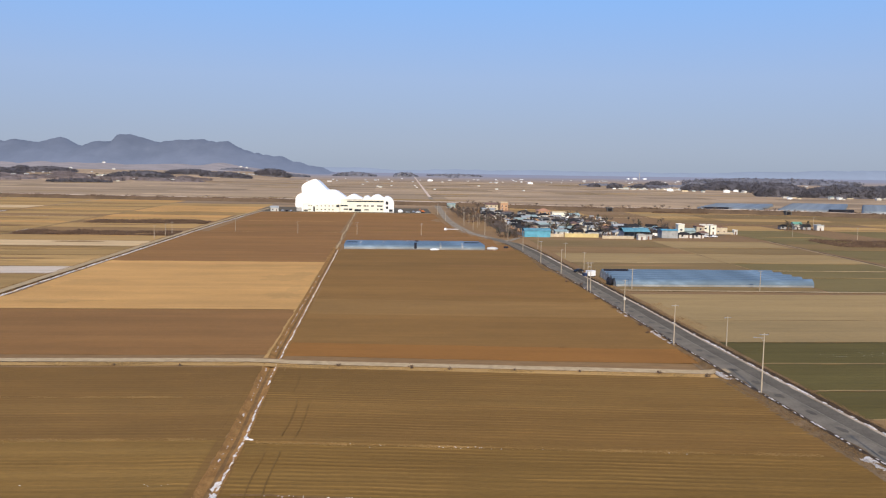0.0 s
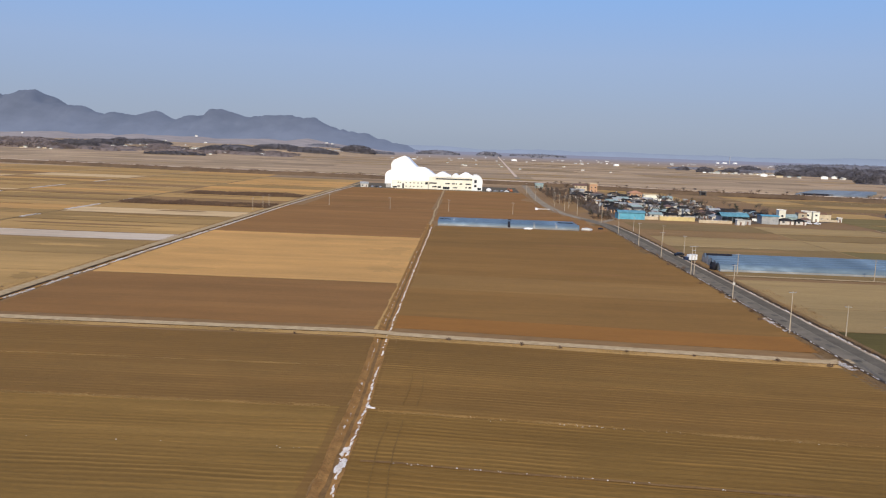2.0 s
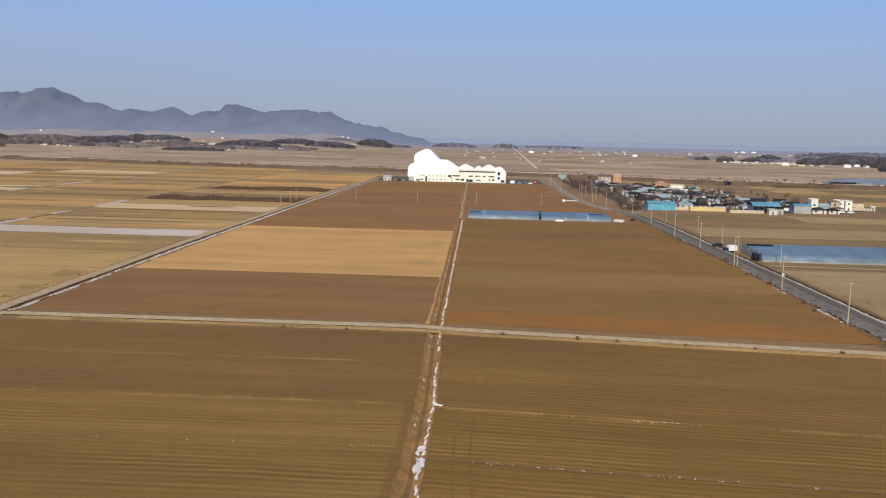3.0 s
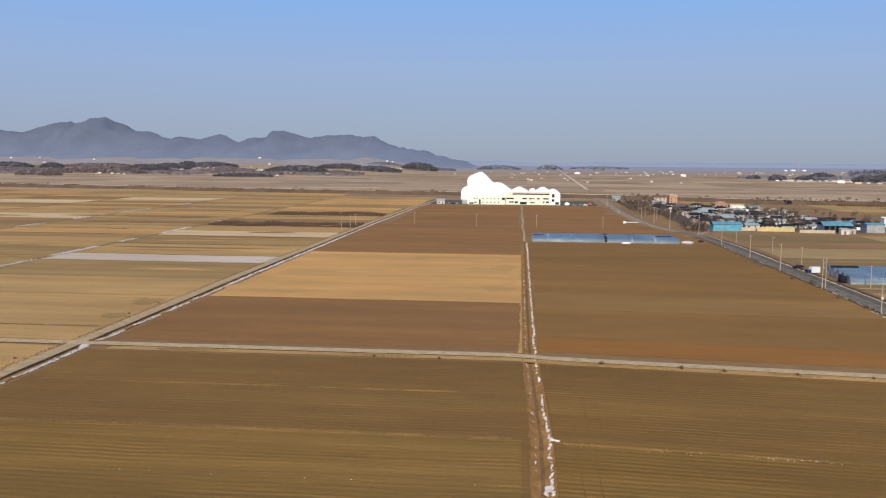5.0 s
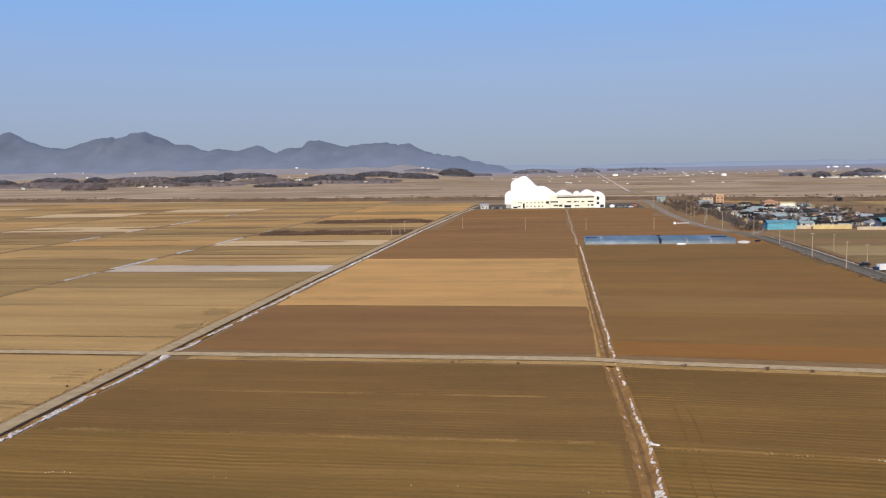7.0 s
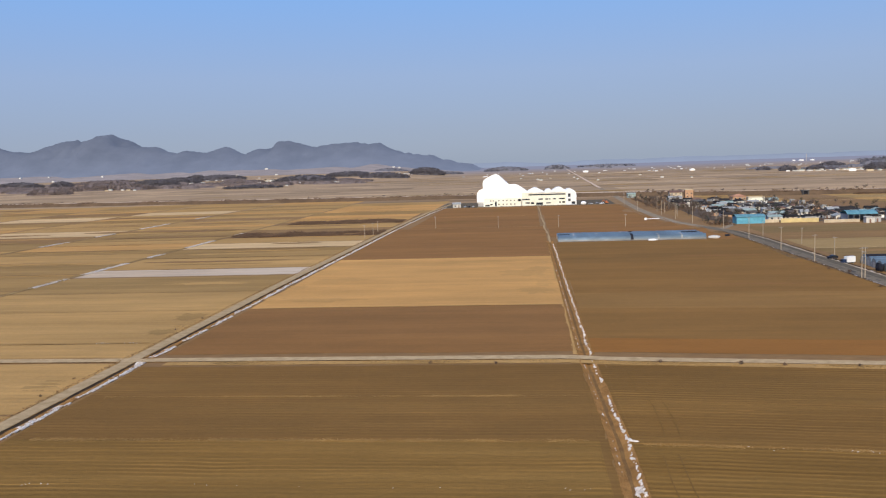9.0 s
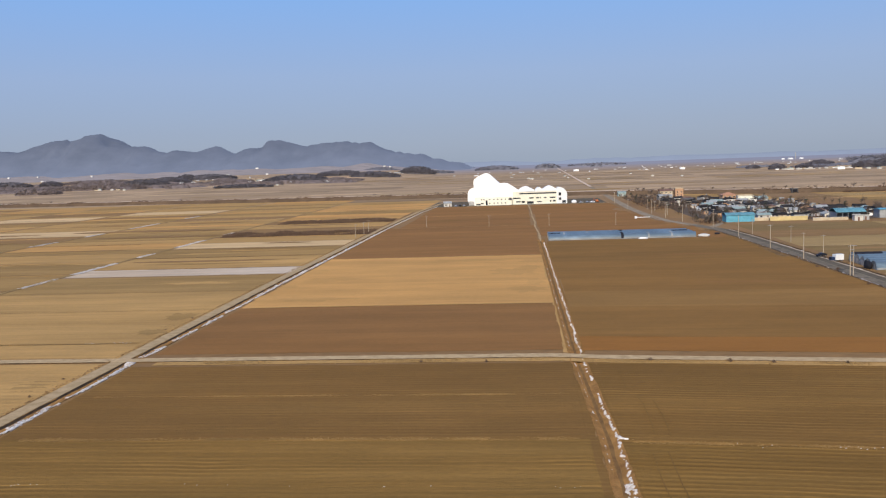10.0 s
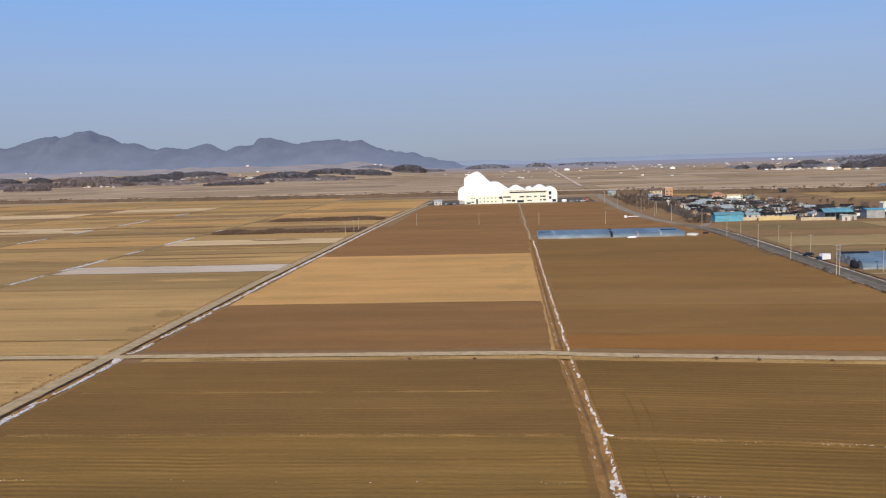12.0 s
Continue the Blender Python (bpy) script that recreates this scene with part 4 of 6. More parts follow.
for n_, (x, y, rx, ry, key) in enumerate(((-11, 275, 8, 8, "dullgold"), (-15, 318, 11, 12, "dullgold"), (-9, 350, 6, 9, "dullgold"), (-34, 356, 20, 6, "dullgold"), (-80, 262, 16, 5, "dullgold"), (-84, 306, 12, 9, "dullgold"),
                                          (66, 362, 24, 3, "dark"), (62, 284, 30, 2, "dark"), 
                                          (-130, 378, 18, 3, "olive"), (-170, 410, 24, 4, "tan"), (-135, 305, 22, 4, "tan"), (-40, 480, 36, 5, "red"), (-60, 590, 30, 6, "brown"), (-45, 700, 34, 7, "brown"), (30, 560, 30, 6, "brown"),
                                          (35, 690, 28, 6, "brown"), (-260, 300, 34, 4, "olive"), (-240, 380, 30, 5, "olive"), (-270, 520, 34, 6, "mud"), (-250, 640, 36, 6, "mud"), (-380, 560, 40, 7, "mud"),
                                          (140, 370, 24, 4, "mud"), (150, 440, 26, 4, "mud"), (-112, 236, 6, 7, "olive"), (-111, 214, 5, 5, "olive"), (-115, 300, 7, 9, "olive"), (-112, 160, 5, 6, "olive"), (-113, 140, 6, 5, "olive"),
                                          (-96, 268, 4, 8, "dullgold"), (-95, 290, 5, 6, "dullgold"), (-94, 330, 5, 10, "dullgold"), (-8, 290, 4, 9, "dullgold"), (-9, 330, 5, 8, "dullgold"))):
    bare_patch(x, y, rx, ry, key, n_ * 1.7)


def streak(x, y, half, wide, key, seed):
    """A drawn-out band of another tone along the strips, frayed and thinning towards its ends."""
    k, v, f = 26, [], []
    for i in range(k + 1):
        u = i / k * 2 - 1
        px = x + half * u
        w = wide * max(0.04, 1 - u * u) ** 0.6 * (1 + 0.5 * nz(px, seed, 0.03))
        mid = y + skew(px, y) + wide * 0.5 * nz(px, seed, 0.02, 4)
        for py in (mid - w * (1 + 0.3 * nz(px, seed, 0.2, 6)), mid + w * (1 + 0.3 * nz(px, seed, 0.2, 9))):
            v.append((px, py, land(px, py) + 0.15 + 0.0004 * seed))
        if i:
            f.append((i * 2 - 2, i * 2, i * 2 + 1, i * 2 - 1))
    tagged(mesh_part("soil_patch", v, f, M[key]), "frayed band of a different tone across the strips", "soil", "soil patches", "structure")


SR = random.Random(23)
for n_ in range(64):
    streak(SR.choice((-155, -250, -350, -460, -570)) + SR.uniform(-14, 14), SR.uniform(365, 880), SR.uniform(14, 36), SR.uniform(1.2, 4.2), SR.choice(("olive", "mud", "olive", "mud", "dullgold")), n_)
for n_ in range(26):
    streak(SR.uniform(230, 760), SR.uniform(300, 840), SR.uniform(18, 50), SR.uniform(1.5, 5), SR.choice(("drab", "mud", "drabpale", "olive")), n_ + 70)
for n_ in range(60):
    streak(SR.uniform(-900, 1000), SR.uniform(960, 2150), SR.uniform(40, 130), SR.uniform(4, 13), SR.choice(("drabpale", "olive", "olive", "tan")), n_ + 100)
for n_, (x, y, half, wide, key) in enumerate(((-268, 571, 62, 8, "mud"), (-240, 520, 40, 5, "mud"), (-420, 500, 90, 6, "olive"))):
    streak(x, y, half, wide, key, n_ + 170)


def flecks(count, x0, x1, yf, spread, label, seed):
    r = random.Random(seed)
    v, f = [], []
    for _ in range(count):
        x = r.uniform(x0, x1)
        if nz(x, seed, 0.12) < r.uniform(-0.3, 0.3):
            continue
        y = yf(x) + r.gauss(0, spread)
        b, s = len(v), r.uniform(0.03, 0.085)
        v += [(x - s * 1.6, y - s, 0.2), (x + s * 1.6, y - s * r.random(), 0.2), (x + s, y + s, 0.24), (x - s, y + s * r.random(), 0.26)]
        f.append((b, b + 1, b + 2, b + 3))
    tagged(mesh_part("snow_flecks", v, f, M["snow"]), label, "snow", kind="stuff")


flecks(45, 18, 80, lambda x: 125.4 + skew(x, 126), 0.3, "small flecks of snow along a field ridge", 61)
flecks(40, -122, -110, lambda x: 199.8, 0.3, "small flecks of snow along a field ridge", 65)
flecks(60, -95, -5, lambda x: 108.0, 0.25, "small flecks of snow along a field ridge", 62)
flecks(60, 128, 156, lambda x: 194.5 + skew(x, 190), 1.8, "small flecks of snow on green barley", 63)
flecks(70, 8, 60, lambda x: 104.4 + skew(x, 104), 0.25, "small flecks of snow along a field ridge", 64)

# ---- utility poles ----


def utility_pole(high=10.5, arms=1):
    top = thing("utility_pole", "pale concrete utility pole beside fields", "pole", "utility poles")
    bm = bmesh.new()
    tube(bm, (0, 0, -0.4), (0, 0, high), 0.165, 0.09, 10)
    part("shaft", bm, M["concrete"], top)
    for k in range(arms):
        z = high - 0.35 - 0.9 * k
        bm = bmesh.new()
        box(bm, -0.9, 0.9, -0.05, 0.05, z - 0.05, z + 0.05)
        arm = part("crossarm", bm, M["steel"], top, "galvanised steel crossarm")
        for x in (-0.8, 0.0, 0.8):
            bm = bmesh.new()
            tube(bm, (x, 0, z + 0.05), (x, 0, z + 0.3), 0.05, 0.035, 6)
            part("insulator", bm, M["insulator"], arm)
    return top


def lamp_arm(top, z, reach):
    bm = bmesh.new()
    tube(bm, (0, 0, z), (-reach, 0, z + 0.1), 0.045, 0.035, 6)
    tube(bm, (-0.05, 0, z - 0.7), (-reach * 0.4, 0, z), 0.03, 0.03, 5)
    arm = part("lamp_arm", bm, M["steel"], top)
    bm = bmesh.new()
    box(bm, -reach - 0.55, -reach + 0.05, -0.13, 0.13, z + 0.02, z + 0.16, 0.04)
    part("lamp_head", bm, M["steel"], arm)


tall = utility_pole(10.3, 1)
low = utility_pole(7.6, 1)
lamp = utility_pole(12.0, 1)
lamp["label"] = "pale concrete utility pole with a street lamp arm"
lamp_arm(lamp, 11.0, 1.6)
ROAD_POLES = [(99.2, 107.2), (97.9, 152.2)]
lamp.matrix_basis = pose(98.6, 61, land(98.6, 61))
for x, y in ROAD_POLES:
    copy_thing(lamp, pose(x, y, land(x, y)))
tall.matrix_basis = pose(95.6, 196.5, land(95.6, 196.5))
for x, y in ((95.7, 241), (95.2, 286.0), (96.4, 286.5), (95.3, 332), (93.8, 370), (94.6, 426), (94.4, 480), (86, 525), (82.5, 565), (80, 607), (84, 655), (68, 735)):
    copy_thing(tall, pose(x, y, land(x, y), 0, 0, 4))
low.matrix_basis = pose(109.3, 197.0, 0)
for x, y in ((113.8, 294.5), (109.5, 352), (111, 398), (105, 440), (160.4, 291), (206, 284), (252, 279), (296, 541), (331, 523), (362, 640), (430, 620),
             (-73.5, 540), (-32.5, 528), (4.9, 525), (45.2, 519.5), (-108.6, 481), (-106.8, 498), (-106.5, 512), (99, 520), (88, 590), (92, 615), (86, 632), (95, 668), (70, 660), (105, 545)):
    copy_thing(low, pose(x, y, land(x, y), 0, 0, 5))
bm = bmesh.new()
box(bm, 95.2, 96.4, 286.1, 286.4, 7.4, 7.6)
box(bm, 95.2, 96.4, 286.1, 286.4, 9.0, 9.15)
tagged(part("pole_crossbeam", bm, M["steel"]), "steel beams joining twin concrete poles", "beam")
bm = bmesh.new()
box(bm, 95.35, 96.05, 240.6, 240.9, 4.6, 5.4, 0.05)
tagged(part("pole_box", bm, M["whitewall"]), "small white box strapped to a utility pole", "box")


# ---- greenhouses ----
def arch(width, high, k=14):
    return [(-width / 2 * math.cos(math.pi * i / k), high * math.sin(math.pi * i / k) ** 0.8) for i in range(k + 1)]


def greenhouse(x0, x1, yc, width, high, label, group, vents=(), seams=()):
    """A film tunnel along x: cover, two end walls, hoops, side curtain, optional dark vent strips."""
    top = thing("greenhouse", label, "greenhouse", group, at=(x0, yc, 0.05))
    ln = x1 - x0
    prof = arch(width, high)
    xs = span(0, ln, 2.4) + [ln]
    v, f = [], []
    for i, x in enumerate(xs):
        sag = -0.06 if i % 2 else 0.0
        for y, z in prof:
            v.append((x, y * (1 + sag * 0.3), max(0, z + (sag if z > 0.5 else 0))))
    w = len(prof)
    for i in range(len(xs) - 1):
        for c in range(w - 1):
            f.append((i * w + c, (i + 1) * w + c, (i + 1) * w + c + 1, i * w + c + 1))
    mesh_part("film_cover", v, f, M["vinyl"], top, smooth=True)
    for x in (0.0, ln):
        bm = bmesh.new()
        poly = [bm.verts.new((x, y * 0.98, z * 0.98)) for y, z in prof]
        bm.faces.new(poly)
        end = part("end_wall", bm, M["vinyl_pale"], top)
        bm = bmesh.new()
        s = -0.05 if x == 0 else 0.05
        box(bm, x + min(0, s), x + max(0, s), -0.9, 0.9, 0.0, min(1.9, high - 0.5))
        part("door", bm, M["steel"], end)
    bm = bmesh.new()
    box(bm, 0.2, ln - 0.2, -width / 2 - 0.03, -width / 2 + 0.02, 0.05, 0.75)
    part("side_curtain", bm, M["vinyl_pale"], top, "pale rolled side film")
    for a in seams:
        v = [(x, y * 1.012, z * 1.012 + 0.03) for y, z in prof for x in (a, a + 0.9)]
        mesh_part("film_seam", v, [(i * 2, i * 2 + 1, i * 2 + 3, i * 2 + 2) for i in range(len(prof) - 1)], M["vinyl_pale"], top)["label"] = "pale doubled strip of film"
    for a, b, z0, z1 in vents:
        k = 8
        t0, t1 = (math.asin(min(1, (z / high) ** 1.25)) for z in (z0, z1))
        v, f = [], []
        for i in range(k + 1):
            q = t0 + (t1 - t0) * i / k
            for x in (a, b):
                v.append((x, -width / 2 * math.cos(q) * 1.02 - 0.05, high * math.sin(q) ** 0.8 + 0.09))
        f = [(i * 2, i * 2 + 1, i * 2 + 3, i * 2 + 2) for i in range(k)]
        mesh_part("shade_net", v, f, M["net"], top)["label"] = "black shade net strip"
    return top


GL = "long low vinyl greenhouse tunnel with bluish film"
for k, (yc, v) in enumerate(((435.0, [(36.6, 37.9, 0.3, 2.69)]), (441.3, [(36.9, 38.2, 0.3, 2.69)]), (447.6, [(0.6, 6.5, 1.6, 2.5), (64, 72, 1.6, 2.6)]), (453.9, [(37.6, 39.4, 1.9, 2.9)]))):
    greenhouse(1.6, 75.5 - k * 0.3, yc, 6.1, 2.7, GL, "greenhouses by the ditch", v, ((50.0, 61.5), (7.8, 50.3, 61.8), (8.0, 20.0), (33.0,))[k])
for k in range(5):
    yc = 303.3 + 5.4 * k
    greenhouse(109.5 + 0.2 * k, 186.0 - 1.4 * k, yc, 5.3, 3.0 + 0.15 * k, GL, "greenhouses by the road", [(0.5, 10.5, 1.2, 3.59)] if k == 4 else [])
# a white sheet and odds and ends at the ditch greenhouse
bm = bmesh.new()
bmesh.ops.create_icosphere(bm, subdivisions=2, radius=1.0, matrix=Matrix.LocRotScale((48.6, 429.6, 0.35), None, (2.6, 1.0, 0.6)))
for vv in bm.verts:
    vv.co += Vector((nz(vv.co.x, vv.co.y, 0.9), nz(vv.co.y, vv.co.x, 0.9), 0.4 * nz(vv.co.x, vv.co.z, 1.1))) * 0.4
tagged(part("tarpaulin_heap", bm, M["carwhite"]), "heap of crumpled white tarpaulin beside a greenhouse", "tarpaulin")
bm = bmesh.new()
bmesh.ops.create_icosphere(bm, subdivisions=2, radius=1.0, matrix=Matrix.LocRotScale((79.6, 434, 0.5), None, (3.0, 2.6, 1.1)))
for vv in bm.verts:
    vv.co += Vector((nz(vv.co.x, vv.co.y, 0.7), nz(vv.co.y, vv.co.x, 0.7), nz(vv.co.x, vv.co.z, 0.9))) * 0.8
tagged(part("refuse_heap", bm, M["whitewall"]), "pale heap of torn film at a greenhouse end", "heap")
bm = bmesh.new()
box(bm, 86.8, 89.2, 441, 443, 0, 1.1, 0.25)
tagged(part("covered_bale", bm, M["net"]), "black wrapped bale beside the road", "bale")


# ---- vehicles ----
def wheel(parent, x, y, r=0.34):
    bm = bmesh.new()
    tube(bm, (x, y - 0.1, r), (x, y + 0.1, r), r, r, 14)
    t = part("tyre", bm, M["tyre"], parent)
    bm = bmesh.new()
    tube(bm, (x, y - 0.115, r), (x, y + 0.115, r), r * 0.55, r * 0.55, 10)
    part("rim", bm, M["steel"], t)


def car(at, turn, key, label, long=4.4, high=1.45):
    top = thing("car", label, "car", "parked cars", at=at, turn=turn)
    h = long / 2
    bm = bmesh.new()
    prism(bm, [(-h, 0.35), (-h, 0.8), (-h * 0.86, 0.92), (-h * 0.5, 0.95), (-h * 0.28, high), (h * 0.45, high), (h * 0.82, 0.98), (h, 0.9), (h, 0.35)], -0.85, 0.85)
    bmesh.ops.bevel(bm, geom=bm.edges[:], offset=0.07, segments=2, affect="EDGES")
    part("body", bm, M[key], top)
    for s in (-1, 1):
        bm = bmesh.new()
        q = [bm.verts.new((x, s * 0.865, z)) for x, z in ((-h * 0.42, 0.98), (-h * 0.24, high - 0.12), (h * 0.42, high - 0.12), (h * 0.68, 1.0))]
        bm.faces.new(q)
        part("side_window", bm, M["window"], top)
        for x in (-h * 0.62, h * 0.62):
            wheel(top, x, s * 0.78)
    return top


def box_truck(at, turn):
    top = thing("box_truck", "small truck with blue cab and white cargo box", "truck", at=at, turn=turn)
    bm = bmesh.new()
    box(bm, -2.6, -1.1, -0.85, 0.85, 0.5, 2.0, 0.18)
    cab = part("cab", bm, M["carblue"], top)
    bm = bmesh.new()
    box(bm, -2.64, -2.58, -0.7, 0.7, 1.25, 1.85)
    part("windscreen", bm, M["window"], cab)
    bm = bmesh.new()
    box(bm, -1.0, 2.6, -0.95, 0.95, 0.75, 2.9, 0.05)
    part("cargo_box", bm, M["carwhite"], top)
    bm = bmesh.new()
    box(bm, -2.4, 2.5, -0.5, 0.5, 0.4, 0.75)
    part("chassis", bm, M["tyre"], top)
    for x in (-1.8, 1.7):
        for s in (-1, 1):
            wheel(top, x, s * 0.75, 0.38)


box_truck((105.6, 327.0, land(105.6, 327) + 0.1), 18)
car((103.9, 338, land(103.9, 338) + 0.1), 30, "carblack", "black car parked beside the road")
bm = bmesh.new()
bmesh.ops.create_icosphere(bm, subdivisions=2, radius=1.0, matrix=Matrix.LocRotScale((108.4, 305, 1.3), None, (1.3, 2.2, 1.7)))
for vv in bm.verts:
    vv.co += Vector((nz(vv.co.x, vv.co.y, 0.8), nz(vv.co.y, vv.co.z, 0.8), nz(vv.co.z, vv.co.x, 0.9))) * 0.7
tagged(part("covered_stack", bm, M["net"]), "dark covered stack beside a greenhouse door", "stack")

# ---- the white hall ----
HX, HY, HZ, HS = -61.6, 770.0, 0.12, 0.5205     # left end, front, plinth height, metres a unit of its elevation
hall_lot = bmesh.new()
box(hall_lot, -96, 64, 766.5, 850, -0.3, 0.12)
tagged(part("hall_yard", hall_lot, M["asphalt_dark"]), "grey paved yard around the white hall", "yard", kind="structure")
hall = thing("exhibition_hall", "large bright white hall with curved shell roofs and rows of windows", "hall", at=(HX, HY, HZ))


def hull(name, outline, y0, y1, material, label="", taper=0.0, bev=1.2):
    """A smooth shell: its front outline carried back, rounded, leaning in towards the back."""
    bm = bmesh.new()
    prism(bm, [(x * HS, z * HS) for x, z in outline], y0, y1)
    for q in bm.verts:
        if q.co.y > (y0 + y1) / 2 and taper:
            q.co.z *= 1 - taper
    if bev:
        es = [e for e in bm.edges if min(e.verts[0].co.z, e.verts[1].co.z) > 0.5]
        bmesh.ops.bevel(bm, geom=es, offset=bev, segments=3, affect="EDGES", clamp_overlap=True)
    ob = part(name, bm, material, hall, label)
    ob.data.polygons.foreach_set("use_smooth", [False] * len(ob.data.polygons))
    return ob


hull("tower_shell", [(12, 0), (12, 30), (11.2, 40), (12, 45), (15, 48.5), (22, 52.5), (30, 56), (35, 57.4), (38, 56.5), (46, 49), (54, 40.5), (58, 37.5), (62, 36), (66, 33), (68, 28), (68, 0)], 6, 44, M["white"], "tall white sloping shell", 0.05, 0.5)
hull("left_shell", [(0, 6), (0.2, 22), (2, 27), (6, 30), (11, 32), (16, 33), (16, 6)], 8, 34, M["white"], "", 0.1, 0.8)
hull("middle_shell", [(54, 0), (54, 36), (58, 38), (64, 38.8), (70, 38.3), (76, 35), (82, 30.5), (88, 26), (92, 23.5), (92, 0)], 7, 40, M["white"], "", 0.05, 0.6)
hull("wing", [(80, 0), (80, 23), (170, 22), (170, 0)], 3.5, 30, M["cream"], "cream three-storey wing", 0.0, 0.3)
for a, b, top_z in ((88, 119, 31.5), (120, 133, 29.0), (131, 160, 31.5)):
    m = (a + b) / 2
    hull("roof_wave", [(a, 21.5), (a, 24), (a + (m - a) * 0.35, 27.5), (a + (m - a) * 0.7, top_z - 0.8), (m - 1, top_z), (m + 3, top_z - 0.4), (b - (b - m) * 0.5, 28), (b, 24.6), (b, 21.5)], 3.0, 31, M["white"], "", 0.03, 0.5)
hull("end_shell", [(157, 0), (157, 24), (158, 27), (162, 28.6), (167, 27.6), (172, 24), (175, 20), (175.6, 12), (175.2, 0)], 2.6, 30, M["white"], "", 0.03, 0.8)
hull("base_block", [(14, 0), (14, 15), (79, 15), (79, 0)], 1.8, 10, M["cream"], "cream two-storey front with small windows", 0.0, 0.3)
hull("left_base", [(2, 0), (2, 7), (14, 7), (14, 0)], 9, 20, M["grey"], "", 0.0, 0.2)


def opening(x0, x1, z0, z1, y, name="window"):
    bm = bmesh.new()
    box(bm, x0 * HS, x1 * HS, y - 0.06, y + 0.3, z0 * HS, z1 * HS)
    fr = part(name, bm, M["whitewall"], hall)
    bm = bmesh.new()
    box(bm, (x0 + 0.25) * HS, (x1 - 0.25) * HS, y - 0.1, y - 0.02, (z0 + 0.25) * HS, (z1 - 0.25) * HS)
    part("pane", bm, M["window"], fr)


for x in (24, 28.5, 38.5, 46, 52.5, 59.5, 66, 72.5):
    opening(x, x + 2.4, 9.2, 11.2, 1.8)
for x in (38.5, 46, 52.5, 59.5, 66):
    opening(x, x + 2.4, 2.6, 4.8, 1.8)
opening(15.5, 23.5, 0.6, 3.6, 1.8, "entrance")
opening(24, 29, 2.4, 4.8, 1.8)
opening(32.5, 36, 0.2, 9.2, 1.8, "entrance")
opening(73.5, 78.5, 8.0, 12.5, 1.8)
opening(92, 156.5, 17.6, 20.2, 3.5, "window_band")
for x0, x1 in ((80.5, 94), (109, 117), (121, 126.5), (127.5, 130), (134.5, 139.5), (145, 155)):
    opening(x0, x1, 9.6, 12.2, 3.5)
for x0, x1, a, b in ((86, 94, 3.4, 6.0), (95.5, 101.5, 2.4, 6.0), (105, 117, 0.6, 5.2), (122.5, 131, 2.8, 5.0), (145, 148, 3.2, 6.4), (150.5, 155.5, 3.2, 6.4)):
    opening(x0, x1, a, b, 3.5)
opening(160.5, 165, 13.5, 19.5, 2.6)
opening(160.5, 165, 6.0, 10.5, 2.6)
opening(166.5, 173, 0.8, 5.5, 2.6, "entrance")
# parked near the hall
for x, y, turn, key, label in ((42, 769, 10, "carsilver", "silver car parked beside the hall"), (48, 773, 60, "carsilver", "silver car parked beside the hall"), (52, 769, 20, "carwhite", "white car parked beside the hall"),
                               (-72, 770, 80, "carsilver", "silver car parked beside the hall"), (-68, 768, 85, "carblack", "black car parked beside the hall"), (-64.5, 768.5, 88, "carsilver", "silver car parked beside the hall")):
    car((x, y, 0.12), turn, key, label)
bm = bmesh.new()
bmesh.ops.create_uvsphere(bm, u_segments=20, v_segments=12, radius=1.0, matrix=Matrix.LocRotScale((35.6, 768.5, 1.4), None, (2.4, 2.0, 1.7)))
tagged(part("storage_dome", bm, M["white"]), "rounded white tank standing beside the hall", "tank")
digger = thing("digger", "orange digger parked beside the hall", "digger", at=(56.5, 772, 0.12), turn=12)
bm = bmesh.new()
for s_ in (-0.9, 0.9):
    box(bm, -1.4, 1.4, s_ - 0.25, s_ + 0.25, 0, 0.75, 0.2)
part("tracks", bm, M["tyre"], digger)
bm = bmesh.new()
box(bm, -1.3, 1.5, -1.0, 1.0, 0.75, 1.5, 0.15)
box(bm, -0.9, 0.4, -1.0, 0.0, 1.5, 2.7, 0.12)
part("cab", bm, M["redpaint"], digger)
bm = bmesh.new()
tube(bm, (-0.8, 0.4, 1.3), (-2.6, 0.4, 3.6), 0.22, 0.18, 6)
tube(bm, (-2.6, 0.4, 3.6), (-4.0, 0.4, 1.6), 0.18, 0.14, 6)
part("boom", bm, M["redpaint"], digger)
bm = bmesh.new()
box(bm, -4.5, -3.7, 0.0, 0.8, 0.9, 1.7, 0.1)
part("bucket", bm, M["steel"], digger)


